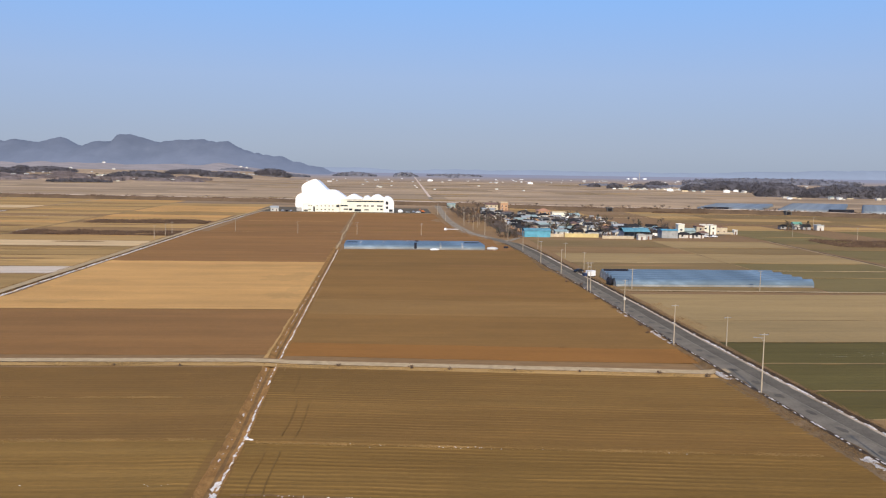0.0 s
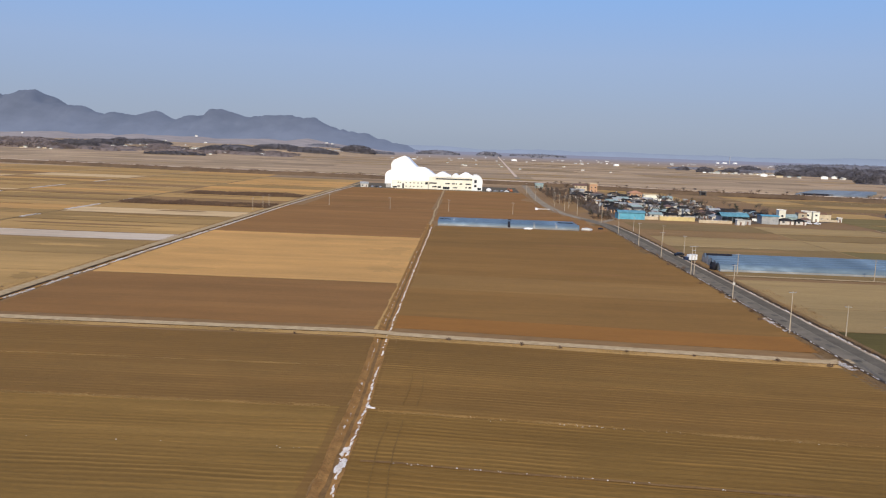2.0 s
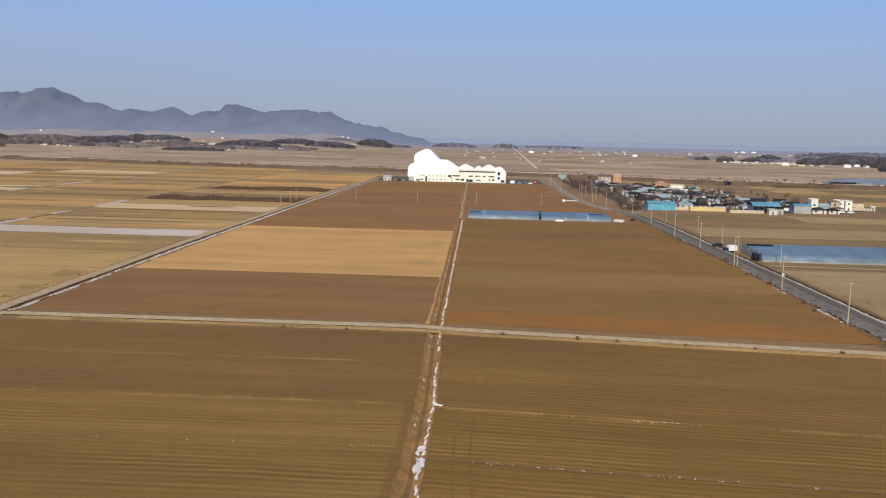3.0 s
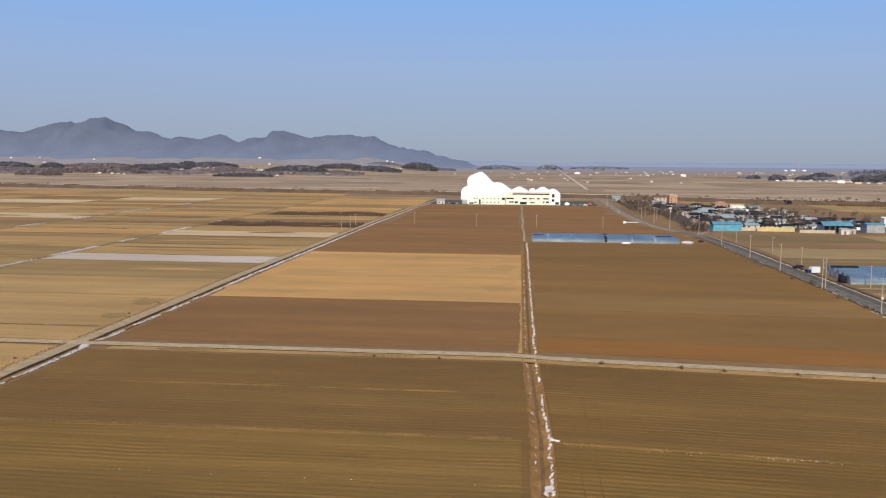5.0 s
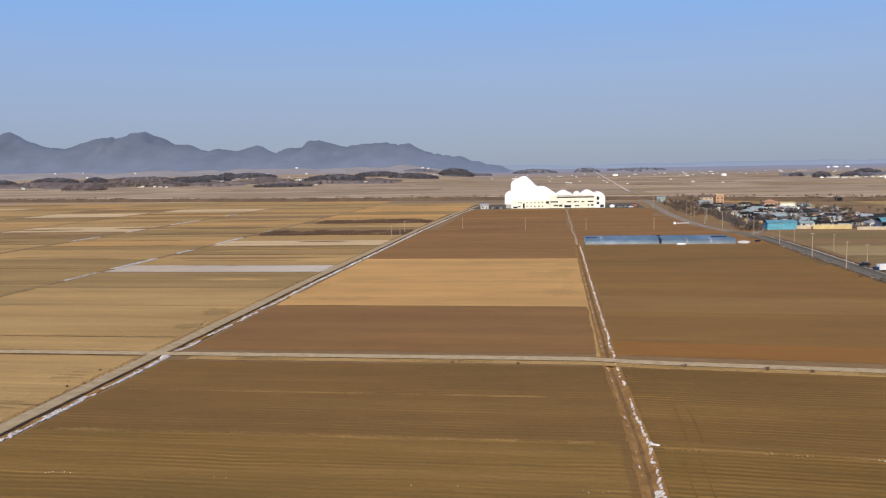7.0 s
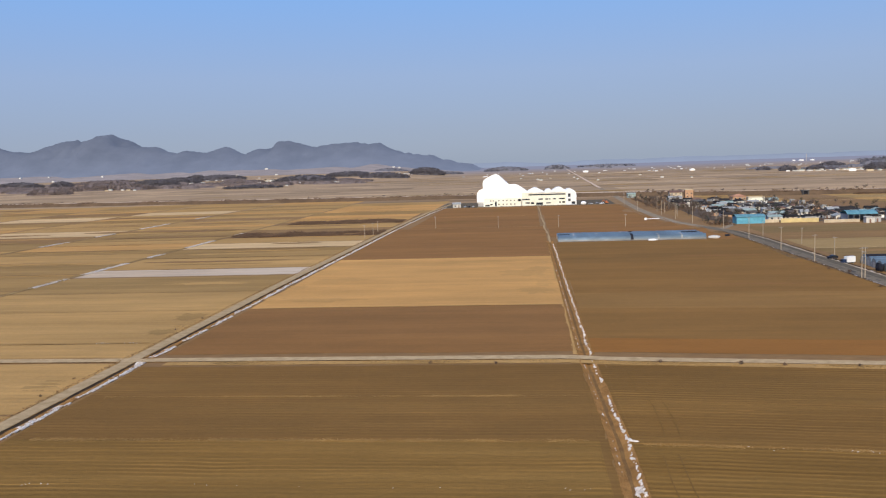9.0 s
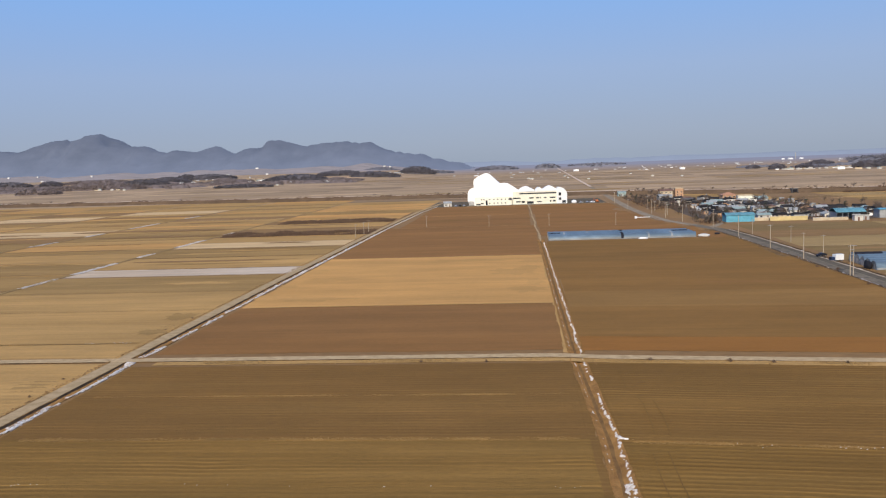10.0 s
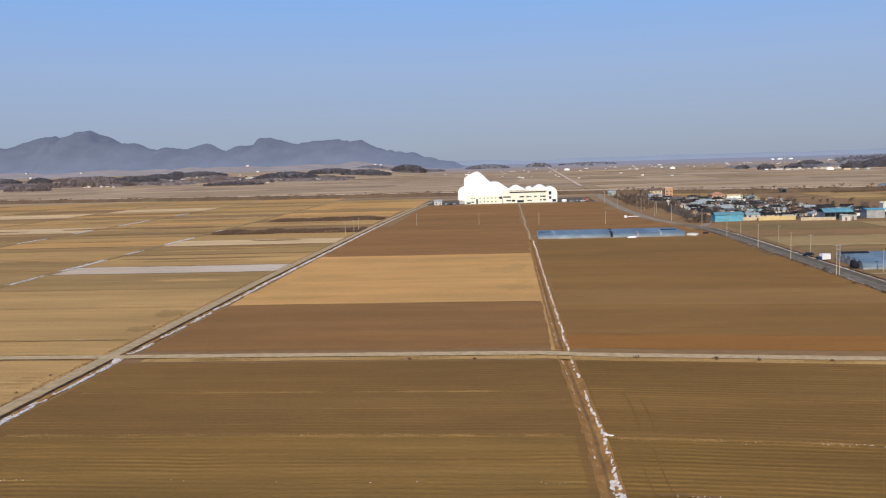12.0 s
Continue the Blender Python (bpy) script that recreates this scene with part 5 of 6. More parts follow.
# ---- houses ----
def house(at, turn, w, d, h, wall, roof, kind, label, group="village houses", category="house", name="house", rise=1.6, chimney=False):
    """kind: gable, hip or flat. The front faces -y before turning."""
    top = thing(name, label, category, group, at=at, turn=turn)
    bm = bmesh.new()
    box(bm, -w / 2, w / 2, -d / 2, d / 2, -0.3, h)
    part("wall", bm, M[wall], top)
    o, t = 0.45, 0.14
    bm = bmesh.new()
    if kind == "gable":
        prof = [(-d / 2 - o, h - 0.15), (0, h + rise), (d / 2 + o, h - 0.15), (d / 2 + o, h - 0.15 + t), (0, h + rise + t), (-d / 2 - o, h - 0.15 + t)]
        a = [bm.verts.new((-w / 2 - o, y, z)) for y, z in prof]
        b = [bm.verts.new((w / 2 + o, y, z)) for y, z in prof]
        for i in range(6):
            bm.faces.new((a[i], a[(i + 1) % 6], b[(i + 1) % 6], b[i]))
        bm.faces.new(a[::-1])
        bm.faces.new(b)
    elif kind == "hip":
        e = [bm.verts.new(p) for p in ((-w / 2 - o, -d / 2 - o, h), (w / 2 + o, -d / 2 - o, h), (w / 2 + o, d / 2 + o, h), (-w / 2 - o, d / 2 + o, h))]
        r = max(0.4, w / 2 - d / 2)
        s, u = bm.verts.new((-r, 0, h + rise)), bm.verts.new((r, 0, h + rise))
        bm.faces.new((e[0], e[1], u, s))
        bm.faces.new((e[1], e[2], u))
        bm.faces.new((e[2], e[3], s, u))
        bm.faces.new((e[3], e[0], s))
        bm.faces.new(e[::-1])
    else:
        box(bm, -w / 2 - 0.1, w / 2 + 0.1, -d / 2 - 0.1, d / 2 + 0.1, h, h + 0.25)
        for x0, x1, y0, y1 in ((-w / 2 - 0.1, w / 2 + 0.1, -d / 2 - 0.1, -d / 2 + 0.1), (-w / 2 - 0.1, w / 2 + 0.1, d / 2 - 0.1, d / 2 + 0.1)):
            box(bm, x0, x1, y0, y1, h + 0.25, h + 0.75)
    bmesh.ops.recalc_face_normals(bm, faces=bm.faces[:])
    rf = part("roof", bm, M[roof], top)
    if kind == "gable":
        for s in (-1, 1):
            bm = bmesh.new()
            q = [bm.verts.new((s * (w / 2 - 0.01), y, z)) for y, z in ((-d / 2, h - 0.02), (d / 2, h - 0.02), (0, h + rise - 0.05))]
            bm.faces.new(q)
            part("gable", bm, M[wall], top)
    if chimney:
        bm = bmesh.new()
        box(bm, w * 0.2, w * 0.2 + 0.6, -0.3, 0.3, h + rise * 0.5, h + rise + 0.9)
        part("chimney", bm, M["grey"], rf)
    floors = max(1, int(h // 2.7))
    k = max(1, int(w // 3.2))
    for fl in range(floors):
        for i in range(k):
            x = -w / 2 + (i + 0.5) * w / k
            z = 0.9 + fl * 2.8
            bm = bmesh.new()
            if fl == 0 and i == k // 2:
                box(bm, x - 0.5, x + 0.5, -d / 2 - 0.05, -d / 2 + 0.03, 0, 2.05)
                part("door", bm, M["brownroof"], top)
                continue
            box(bm, x - 0.75, x + 0.75, -d / 2 - 0.06, -d / 2 + 0.03, z, z + 1.25)
            fr = part("window", bm, M["whitewall"], top)
            bm = bmesh.new()
            box(bm, x - 0.66, x + 0.66, -d / 2 - 0.09, -d / 2 - 0.03, z + 0.09, z + 1.16)
            part("pane", bm, M["window"], fr)
    return top


def barn(at, turn, w, d, h, wall, roof, label, open_front=False, rise=1.3, wall2=None):
    top = thing("barn", label, "barn", "barns", at=at, turn=turn)
    bm = bmesh.new()
    if open_front:
        box(bm, -w / 2, w / 2, d / 2 - 0.2, d / 2, -0.3, h)
        box(bm, -w / 2, -w / 2 + 0.2, -d / 2, d / 2 - 0.2, -0.3, h)
        box(bm, w / 2 - 0.2, w / 2, -d / 2, d / 2 - 0.2, -0.3, h)
        part("wall", bm, M[wall], top)
        for i in range(6):
            x = -w / 2 + 0.15 + (w - 0.3) * i / 5
            bm = bmesh.new()
            box(bm, x - 0.12, x + 0.12, -d / 2, -d / 2 + 0.24, -0.3, h)
            part("post", bm, M["steel"], top)
    else:
        box(bm, -w / 2, w / 2, -d / 2, d / 2, -0.3, h)
        part("wall", bm, M[wall], top)
        bm = bmesh.new()
        box(bm, -w * 0.12, w * 0.12, -d / 2 - 0.08, -d / 2 + 0.02, 0, h * 0.72)
        part("sliding_door", bm, M[wall2 or "greysheet"], top)
    bm = bmesh.new()
    k = 8
    prof = [(-d / 2 - 0.5 + (d + 1.0) * i / k, h + rise * math.sin(math.pi * i / k)) for i in range(k + 1)]
    prof = prof + [(y, z + 0.15) for y, z in prof[::-1]]
    a = [bm.verts.new((-w / 2 - 0.4, y, z)) for y, z in prof]
    b = [bm.verts.new((w / 2 + 0.4, y, z)) for y, z in prof]
    n = len(prof)
    for i in range(n):
        bm.faces.new((a[i], a[(i + 1) % n], b[(i + 1) % n], b[i]))
    for i in range(k):
        for e in (a, b):
            bm.faces.new((e[i], e[i + 1], e[n - 2 - i], e[n - 1 - i]))
    bmesh.ops.recalc_face_normals(bm, faces=bm.faces[:])
    part("roof", bm, M[roof], top)
    return top


def wall_run(x0, x1, y, high, key, label, coping="whitewall"):
    top = thing("garden_wall", label, "wall", "village walls", at=(x0, y, 0))
    bm = bmesh.new()
    box(bm, 0, x1 - x0, 0, 0.25, -0.3, high)
    part("wall_panel", bm, M[key], top)
    bm = bmesh.new()
    box(bm, -0.05, x1 - x0 + 0.05, -0.06, 0.31, high, high + 0.14)
    part("coping", bm, M[coping], top)
    for i in range(int((x1 - x0) // 6) + 1):
        bm = bmesh.new()
        box(bm, i * 6.0, i * 6.0 + 0.35, -0.08, 0.33, -0.3, high + 0.22)
        part("pier", bm, M[key], top)


# front row along the field, west to east
barn((118.4, 521.5, 0), 2, 16.6, 9, 4.0, "bluesheet", "cyansheet", "bright blue corrugated barn at the village edge", wall2="bluesheet")
wall_run(127.2, 136.0, 521.0, 1.9, "beige", "pale stained garden wall at the village edge")
wall_run(136.2, 158.0, 518.5, 2.5, "yellow", "long yellow painted wall at the village edge")
wall_run(158.4, 178.5, 511.0, 1.7, "beige", "long pale yellow wall at the village edge")
barn((181.5, 521.0, 0), 0, 16.4, 12, 4.2, "grey", "cyansheet", "open barn with a broad light blue roof", True, 2.0)
house((181.3, 505.0, 0), 0, 4.6, 4, 2.9, "whitewall", "greysheet", "flat", "small white shed with pale double doors", category="shed", name="shed")
house((186.9, 510.0, 0), 0, 4.0, 5, 3.2, "grey", "slate", "flat", "dark open lean-to shed", category="shed", name="shed")
barn((204.0, 522.5, 0), 0, 10.4, 9, 5.0, "greysheet", "bluesheet", "pale grey sheet-metal barn with a blue roof edge", rise=0.5)
house((215.2, 523.5, 0), 0, 8.6, 6, 2.3, "whitewall", "slate", "hip", "low white house with dark tiled hip roof", rise=1.6)
house((224.2, 524.0, 0), 0, 6.4, 6, 2.2, "whitewall", "slate", "hip", "low white house with dark tiled hip roof", rise=1.5)
house((217.2, 537.0, 0), 0, 4.2, 5, 7.6, "cream", "whitewall", "flat", "narrow cream two-storey block", rise=0)
house((224.0, 541.0, 0), 0, 8, 6, 3.4, "tealsheet", "tealsheet", "gable", "house with faded teal sheet roof")
house((233.4, 546.0, 0), 0, 5.5, 6, 5.8, "beige", "brownroof", "flat", "two-storey tan house with flat roof")
house((231.5, 534.0, 0), 0, 6.0, 5, 2.6, "grey", "brownroof", "hip", "low brown-roofed house beside a yard", rise=1.3)
house((239.6, 553.0, 0), 0, 4.6, 6, 6.2, "cream", "whitewall", "flat", "cream two-storey house with flat roof")
house((245.4, 554.0, 0), 0, 4.2, 6, 6.0, "cream", "whitewall", "flat", "cream two-storey house with flat roof")
house((253.0, 560.0, 0), 0, 8.4, 8, 4.6, "beige", "brownroof", "flat", "low salmon-tan flat-roofed house")
wall_run(243, 260.5, 553.5, 1.5, "beige", "low pale wall round a flat-roofed house")
house((262.2, 555, 0), 0, 2.6, 2.6, 2.6, "whitewall", "whitewall", "flat", "tiny white pump shed", category="shed", name="shed")
for x in (231, 236.5):
    car((x, 527, 0.1), 15, "carwhite", "white car parked beside village houses")
# the village proper
yard = bmesh.new()
outline = [(106, 527), (150, 524), (190, 514), (232, 528), (262, 556), (240, 575), (212, 600), (206, 690), (190, 742), (150, 775), (108, 778), (104, 700), (100, 620), (99, 560)]
outline = [(x + 3 * nz(x, y, 0.2), y + 3 * nz(y, x, 0.2)) for x, y in outline]
yard.faces.new([yard.verts.new((x, y, 0.14)) for x, y in outline])
tagged(part("village_ground", yard, M["yard"]), "dark trodden earth between village houses", "ground", kind="structure")
VR = random.Random(21)
LOOKS = [("whitewall", "slate", "hip", "white village house with dark tiled roof"), ("beige", "slate", "hip", "tan village house with dark tiled roof"), ("whitewall", "greyroof", "gable", "white village house with grey slate roof"),
         ("whitewall", "tealsheet", "gable", "white village house with pale teal roof"), ("white", "slate", "gable", "bright white village house with dark tiled roof"), ("whitewall", "greysheet", "gable", "white village shed with pale sheet roof"),
         ("pink", "slate", "gable", "salmon brick village house with dark roof"), ("white", "slate", "hip", "bright white village house with dark tiled roof"), ("beige", "brownroof", "hip", "tan village house with brown tiled roof"),
         ("whitewall", "slate", "gable", "white village house with dark roof"), ("grey", "slate", "hip", "grey village house with dark tiled roof")]
placed = []
for (x0, x1, y0, y1, count) in ((112, 150, 534, 600, 14), (118, 178, 600, 665, 22), (150, 205, 534, 600, 18), (125, 190, 665, 735, 17), (104, 150, 700, 770, 9), (180, 215, 560, 610, 7)):
    tries = 0
    while count and tries < 400:
        tries += 1
        x, y = VR.uniform(x0, x1), VR.uniform(y0, y1)
        if any((x - a) ** 2 + (y - b) ** 2 < 9.0 ** 2 for a, b in placed) or abs(x - road_x(y)) < 14:
            continue
        placed.append((x, y))
        wl_, rf_, kd, lb = VR.choice(LOOKS)
        house((x, y, 0), VR.choice((0, 0, 8, -12, 90, 18)), VR.uniform(6.0, 10.5), VR.uniform(5, 7), VR.uniform(2.2, 2.8), wl_, rf_, kd, lb, rise=VR.uniform(0.9, 1.6), chimney=VR.random() < 0.25)
        count -= 1
SHEDS = [("grey", "greysheet", "small grey village shed with pale sheet roof"), ("whitewall", "whitewall", "small white flat-roofed village outbuilding"), ("grey", "slate", "small grey dark-roofed village shed"),
         ("whitewall", "greysheet", "small white village shed with pale sheet roof"), ("beige", "brownroof", "small tan village outbuilding with brown roof"), ("grey", "slate", "small dark-roofed village outbuilding")]
sheds = 0
while sheds < 46:
    x, y = VR.uniform(112, 206), VR.uniform(530, 730)
    if any((x - a) ** 2 + (y - b) ** 2 < 6.5 ** 2 for a, b in placed) or abs(x - road_x(y)) < 12:
        sheds += 0.2
        continue
    placed.append((x, y))
    wl_, rf_, lb = VR.choice(SHEDS)
    house((x, y, 0), VR.uniform(-15, 15), VR.uniform(2.6, 4.6), VR.uniform(2.4, 3.6), VR.uniform(1.9, 2.6), wl_, rf_, VR.choice(("flat", "gable")), lb, rise=0.6, category="shed", name="shed")
    sheds += 1
house((160, 722, 0), 5, 11, 9, 6.0, "pink", "orangeroof", "hip", "two-storey salmon house with orange roof", rise=2.0)
house((172, 715, 0), 0, 13, 8, 5.2, "cream", "beige", "flat", "cream two-storey house with flat roof")
house((141, 838, 0), 0, 7.5, 7.5, 7.6, "pink", "beige", "flat", "three-storey salmon apartment house")
house((128, 836, 0), 0, 12, 9, 5.8, "beige", "brownroof", "gable", "tan two-storey house with brown roof")
barn((118, 782, 0), 4, 12, 9, 3.6, "grey", "greysheet", "pale grey sheet-metal barn")
barn((90, 872, 0), 4, 8, 6, 3.6, "tealsheet", "tealsheet", "faded teal sheet-metal barn beside the road")
# lone farmstead to the east
for x, y, w, h, wl_, rf_, kd, lb in ((324, 612, 6.5, 2.2, "grey", "slate", "hip", "dark-roofed farmhouse among shrubs"), (333, 610, 6, 4.2, "whitewall", "green_roof", "gable", "white farmhouse with green roof"),
                                    (338, 606, 6, 2.6, "grey", "slate", "gable", "dark low farm shed with slate roof"), (347, 603, 5.5, 3.6, "whitewall", "greysheet", "flat", "white boxy farm shed")):
    house((x, y, 0), 0, w, 5, h, wl_, rf_, kd, lb, "eastern farmstead")
# hut beside the lane
house((-80.0, 773, 0.12), 10, 7, 5.5, 3.2, "whitewall", "greysheet", "gable", "small white hut with pale gable roof", category="hut", name="hut", rise=1.5)
# a white tank with a long pipe lying behind the greenhouse
tank = thing("water_tank", "white water tank with a long pale pipe on bare soil", "tank", at=(63.5, 566, 0.05))
bm = bmesh.new()
tube(bm, (0, 0, 0), (0, 0, 1.5), 0.95, 0.85, 16)
part("drum", bm, M["carwhite"], tank)
bm = bmesh.new()
tube(bm, (0.9, 0, 0.7), (9.0, 0.6, 0.7), 0.19, 0.19, 8)
part("pipe", bm, M["carwhite"], tank)
for x in (3, 6, 8.6):
    bm = bmesh.new()
    box(bm, x - 0.12, x + 0.12, 0.05, 0.65, -0.05, 0.5)
    part("support", bm, M["concrete"], tank)


# ---- trees ----
def bare_tree(high, seed, spread=0.34):
    r = random.Random(seed)
    top = thing("tree", "leafless winter tree with grey-brown twigs", "tree", "bare trees")
    bm = bmesh.new()
    tube(bm, (0, 0, -0.2), (0.1, 0, high * 0.42), 0.03 * high, 0.017 * high, 7)
    tips = []
    for i in range(7):
        a = i * math.tau / 7 + r.random()
        s = Vector((0.06, 0, high * r.uniform(0.25, 0.42)))
        e = Vector((math.cos(a) * high * spread * r.uniform(0.6, 1), math.sin(a) * high * spread * r.uniform(0.6, 1), high * r.uniform(0.62, 0.92)))
        tube(bm, s, e, 0.012 * high, 0.004 * high, 5)
        tips.append((s, e))
    part("trunk", bm, M["bark"], top)
    v, f = [], []
    for s, e in tips:
        for _ in range(64):
            p = s.lerp(e, r.uniform(0.35, 1.1)) + Vector((r.gauss(0, 1), r.gauss(0, 1), r.gauss(0, 1))) * high * 0.085
            d = Vector((r.uniform(-1, 1), r.uniform(-1, 1), r.uniform(0.1, 1.2))).normalized() * high * r.uniform(0.06, 0.14)
            q = Vector((r.uniform(-1, 1), r.uniform(-1, 1), r.uniform(-1, 1))).normalized() * high * 0.014
            i = len(v)
            v += [tuple(p - q), tuple(p + q), tuple(p + d + q * 1.5)]
            f.append((i, i + 1, i + 2))
    mesh_part("crown", v, f, M["twig"], top)
    return top


def pine_tree(high, seed):
    r = random.Random(seed)
    top = thing("pine_tree", "dark green pine with an uneven crown", "tree", "pines")
    bm = bmesh.new()
    tube(bm, (0, 0, -0.2), (0, 0, high * 0.9), 0.025 * high, 0.006 * high, 7)
    for i in range(8):
        a = i * 2.4
        z = high * (0.35 + 0.06 * i)
        tube(bm, (0, 0, z), (math.cos(a) * high * 0.24, math.sin(a) * high * 0.24, z + high * 0.06), 0.008 * high, 0.003 * high, 5)
    part("trunk", bm, M["bark"], top)
    v, f = [], []
    for _ in range(42):
        t = r.random()
        rad = high * 0.27 * (1 - t * 0.75) * r.random() ** 0.5
        a = r.random() * math.tau
        c = Vector((math.cos(a) * rad, math.sin(a) * rad, high * (0.35 + 0.63 * t)))
        for _ in range(7):
            p = c + Vector((r.gauss(0, 1), r.gauss(0, 1), r.gauss(0, 0.7))) * high * 0.04
            i = len(v)
            for _ in range(3):
                v.append(tuple(p + Vector((r.uniform(-1, 1), r.uniform(-1, 1), r.uniform(-0.7, 0.7))) * high * 0.055))
            f.append((i, i + 1, i + 2))
    mesh_part("crown", v, f, M["pine"], top)
    return top


trees = [bare_tree(7.5, 1), bare_tree(6.2, 2, 0.4), bare_tree(9.0, 3)]
pines = [pine_tree(6.5, 4), pine_tree(8.0, 5)]
TR = random.Random(77)
homes = [(96, 545), (104, 560), (90, 700)]
for o, (x, y) in zip(trees, homes):
    o.matrix_basis = pose(x, y, 0)
pines[0].matrix_basis = pose(146, 540, 0)
pines[1].matrix_basis = pose(143, 546, 0)
# clumps: x0, x1, y0, y1, count, pine share
for x0, x1, y0, y1, count, share in ((84, 118, 650, 850, 130, 0.12), (92, 112, 535, 650, 18, 0.05), (112, 205, 530, 600, 95, 0.4), (118, 200, 600, 740, 100, 0.35), (180, 212, 525, 600, 14, 0.1), (136, 152, 530, 552, 14, 0.9),
                                     (318, 350, 600, 620, 12, 0.4), (205, 250, 552, 575, 8, 0.1), (205, 260, 640, 700, 6, 0.1), (94, 106, 506, 532, 14, 0.35)):
    for _ in range(count):
        x, y = TR.uniform(x0, x1), TR.uniform(y0, y1)
        if abs(x - road_x(y)) < 7 or any(abs(x - a) < 6 and abs(y - b) < 5 for a, b in placed):
            continue
        src = TR.choice(pines) if TR.random() < share else TR.choice(trees)
        c = copy_thing(src, pose(x, y, 0, 0, 0, TR.uniform(0, 360)))
        s = TR.uniform(0.35, 0.75) if x < 112 else TR.uniform(0.45, 0.9)
        c.scale = (s, s, s)

shrub_band("shrubs", 318, 352, 598, 609, 420, 0.9, "dark bare shrubs round a lone farmstead", 75)
shrub_band("shrubs", 112, 204, 529, 605, 2000, 1.5, "tangled bare shrubs between village houses", 71)
shrub_band("shrubs", 86, 116, 640, 840, 1800, 1.3, "grey-brown thicket beside the village road", 72)
shrub_band("shrubs", 118, 200, 605, 740, 1400, 1.5, "tangled bare shrubs between village houses", 73)
# dark shrubs added to stand for the black shadows between the houses
shrub_band("evergreen_shrubs", 114, 204, 532, 600, 420, 1.5, "dark evergreen shrubs standing in for shade between houses", 76, "pine")
shrub_band("evergreen_shrubs", 120, 198, 605, 735, 420, 1.5, "dark evergreen shrubs standing in for shade between houses", 77, "pine")
shrub_band("shrubs", 94, 108, 508, 532, 260, 1.3, "bare scrub at the road junction", 74)
# ---- the expressway bank across the plain ----


def bank_y(x):
    return lerp_table([(-1500, 1250), (-684, 1061), (-508, 1030), (-342, 989), (-199, 967), (-110, 957), (60, 922), (141, 889), (232, 843), (340, 833), (423, 811), (486, 775), (1200, 560)], x)


bank = thing("embankment", "long low earth bank carrying a road across the plain", "embankment", kind="structure")
for nm, rows_, mt in (("slope", ((-9, -0.2), (-3.0, 4.2)), "bankside"), ("carriageway", ((-3.0, 4.2), (7, 4.2)), "paleroad"), ("far_slope", ((7, 4.2), (13, -0.2)), "bankside")):
    v, f = [], []
    xs = span(-1500, 1200, 12) + [1200]
    for x in xs:
        for dy, z in rows_:
            v.append((x, bank_y(x) + dy + 0.6 * nz(x, dy, 0.05), z + 0.3 * nz(x, dy, 0.04, 2)))
    for i in range(len(xs) - 1):
        f.append((i * 2, i * 2 + 2, i * 2 + 3, i * 2 + 1))
    mesh_part(nm, v, f, M[mt], bank)
for ux in (249, 421):
    under = thing("underpass", "dark concrete underpass opening through the road bank", "underpass", "underpasses", "structure", at=(ux, bank_y(ux) - 9.6, 0))
    bm = bmesh.new()
    box(bm, -3.0, -2.2, 0, 9, -0.3, 4.4)
    box(bm, 2.2, 3.0, 0, 9, -0.3, 4.4)
    box(bm, -2.2, 2.2, 0, 9, 3.5, 4.4)
    part("portal", bm, M["greyroof"], under)
    # black panel stands in for the shade inside the passage
    bm = bmesh.new()
    box(bm, -2.2, 2.2, 1.5, 2.0, -0.3, 3.5)
    part("shadowed_passage", bm, M["net"], under)
for x in list(range(-900, -70, 8)) + list(range(110, 760, 8)):
    if TR.random() < (0.6 if x > 0 else 0.3):
        xx = x + TR.uniform(-3, 3)
        c = copy_thing(TR.choice(trees), pose(xx, bank_y(xx) + TR.uniform(-2.5, 6.5), 4.0, 0, 0, TR.uniform(0, 360)))
        s = TR.uniform(0.3, 0.6)
        c.scale = (s * 1.4, s * 1.4, s * (0.9 if x > 0 else 0.55))


def bank_scrub(r):
    while True:
        x = r.uniform(-900, 800)
        if not -70 < x < 100 and nz(x, 5, 0.05) > r.uniform(-0.3, 0.3):
            return x, bank_y(x) + r.choice((-3.4, -2.6, 6.4)) + r.gauss(0, 0.5), 0.4 + r.random() ** 2 * 1.3


tufts("shrubs", 3400, bank_scrub, M["shrub"], 1.2, "brown leafless scrub along the road bank", 42, "shrubs", lambda x, y: 3.7)
shrub_band("shrubs", 290, 345, 816, 827, 900, 1.8, "dark leafless shrubs below the road bank", 41)

# ---- far greenhouses beyond the bank ----
def tunnel_row(x, y, ln, width=7.0):
    top = thing("greenhouse", "blue-grey vinyl tunnel in a far greenhouse farm", "greenhouse", "far greenhouses", at=(x, y, 0))
    v, f = [], []
    prof = arch(width, 3.2, 8)
    for u in (0.0, ln):
        v += [(u, py, pz) for py, pz in prof]
    w = len(prof)
    f += [(c, w + c, w + c + 1, c + 1) for c in range(w - 1)] + [tuple(range(w)), tuple(range(2 * w - 1, w - 1, -1))]
    mesh_part("film_cover", v, f, M["vinyl_far"], top, True)
    return top


one = tunnel_row(368, 905, 72)
for r_ in range(10):
    for c_ in range(3):
        if (r_, c_) != (0, 0) and not (c_ == 0 and r_ > 6):
            copy_thing(one, pose(368 + c_ * 82 + r_ * 10, 905 + r_ * 17 - c_ * 22, 0))
for x, y in ((500, 868), (372, 893)):
    bm = bmesh.new()
    box(bm, x, x + 26, y, y + 5, 0, 3.4, 0.3)
    tagged(part("shade_house", bm, M["net"]), "black net shade house among greenhouses", "shade house", "shade houses")

# ---- far woods, far villages ----


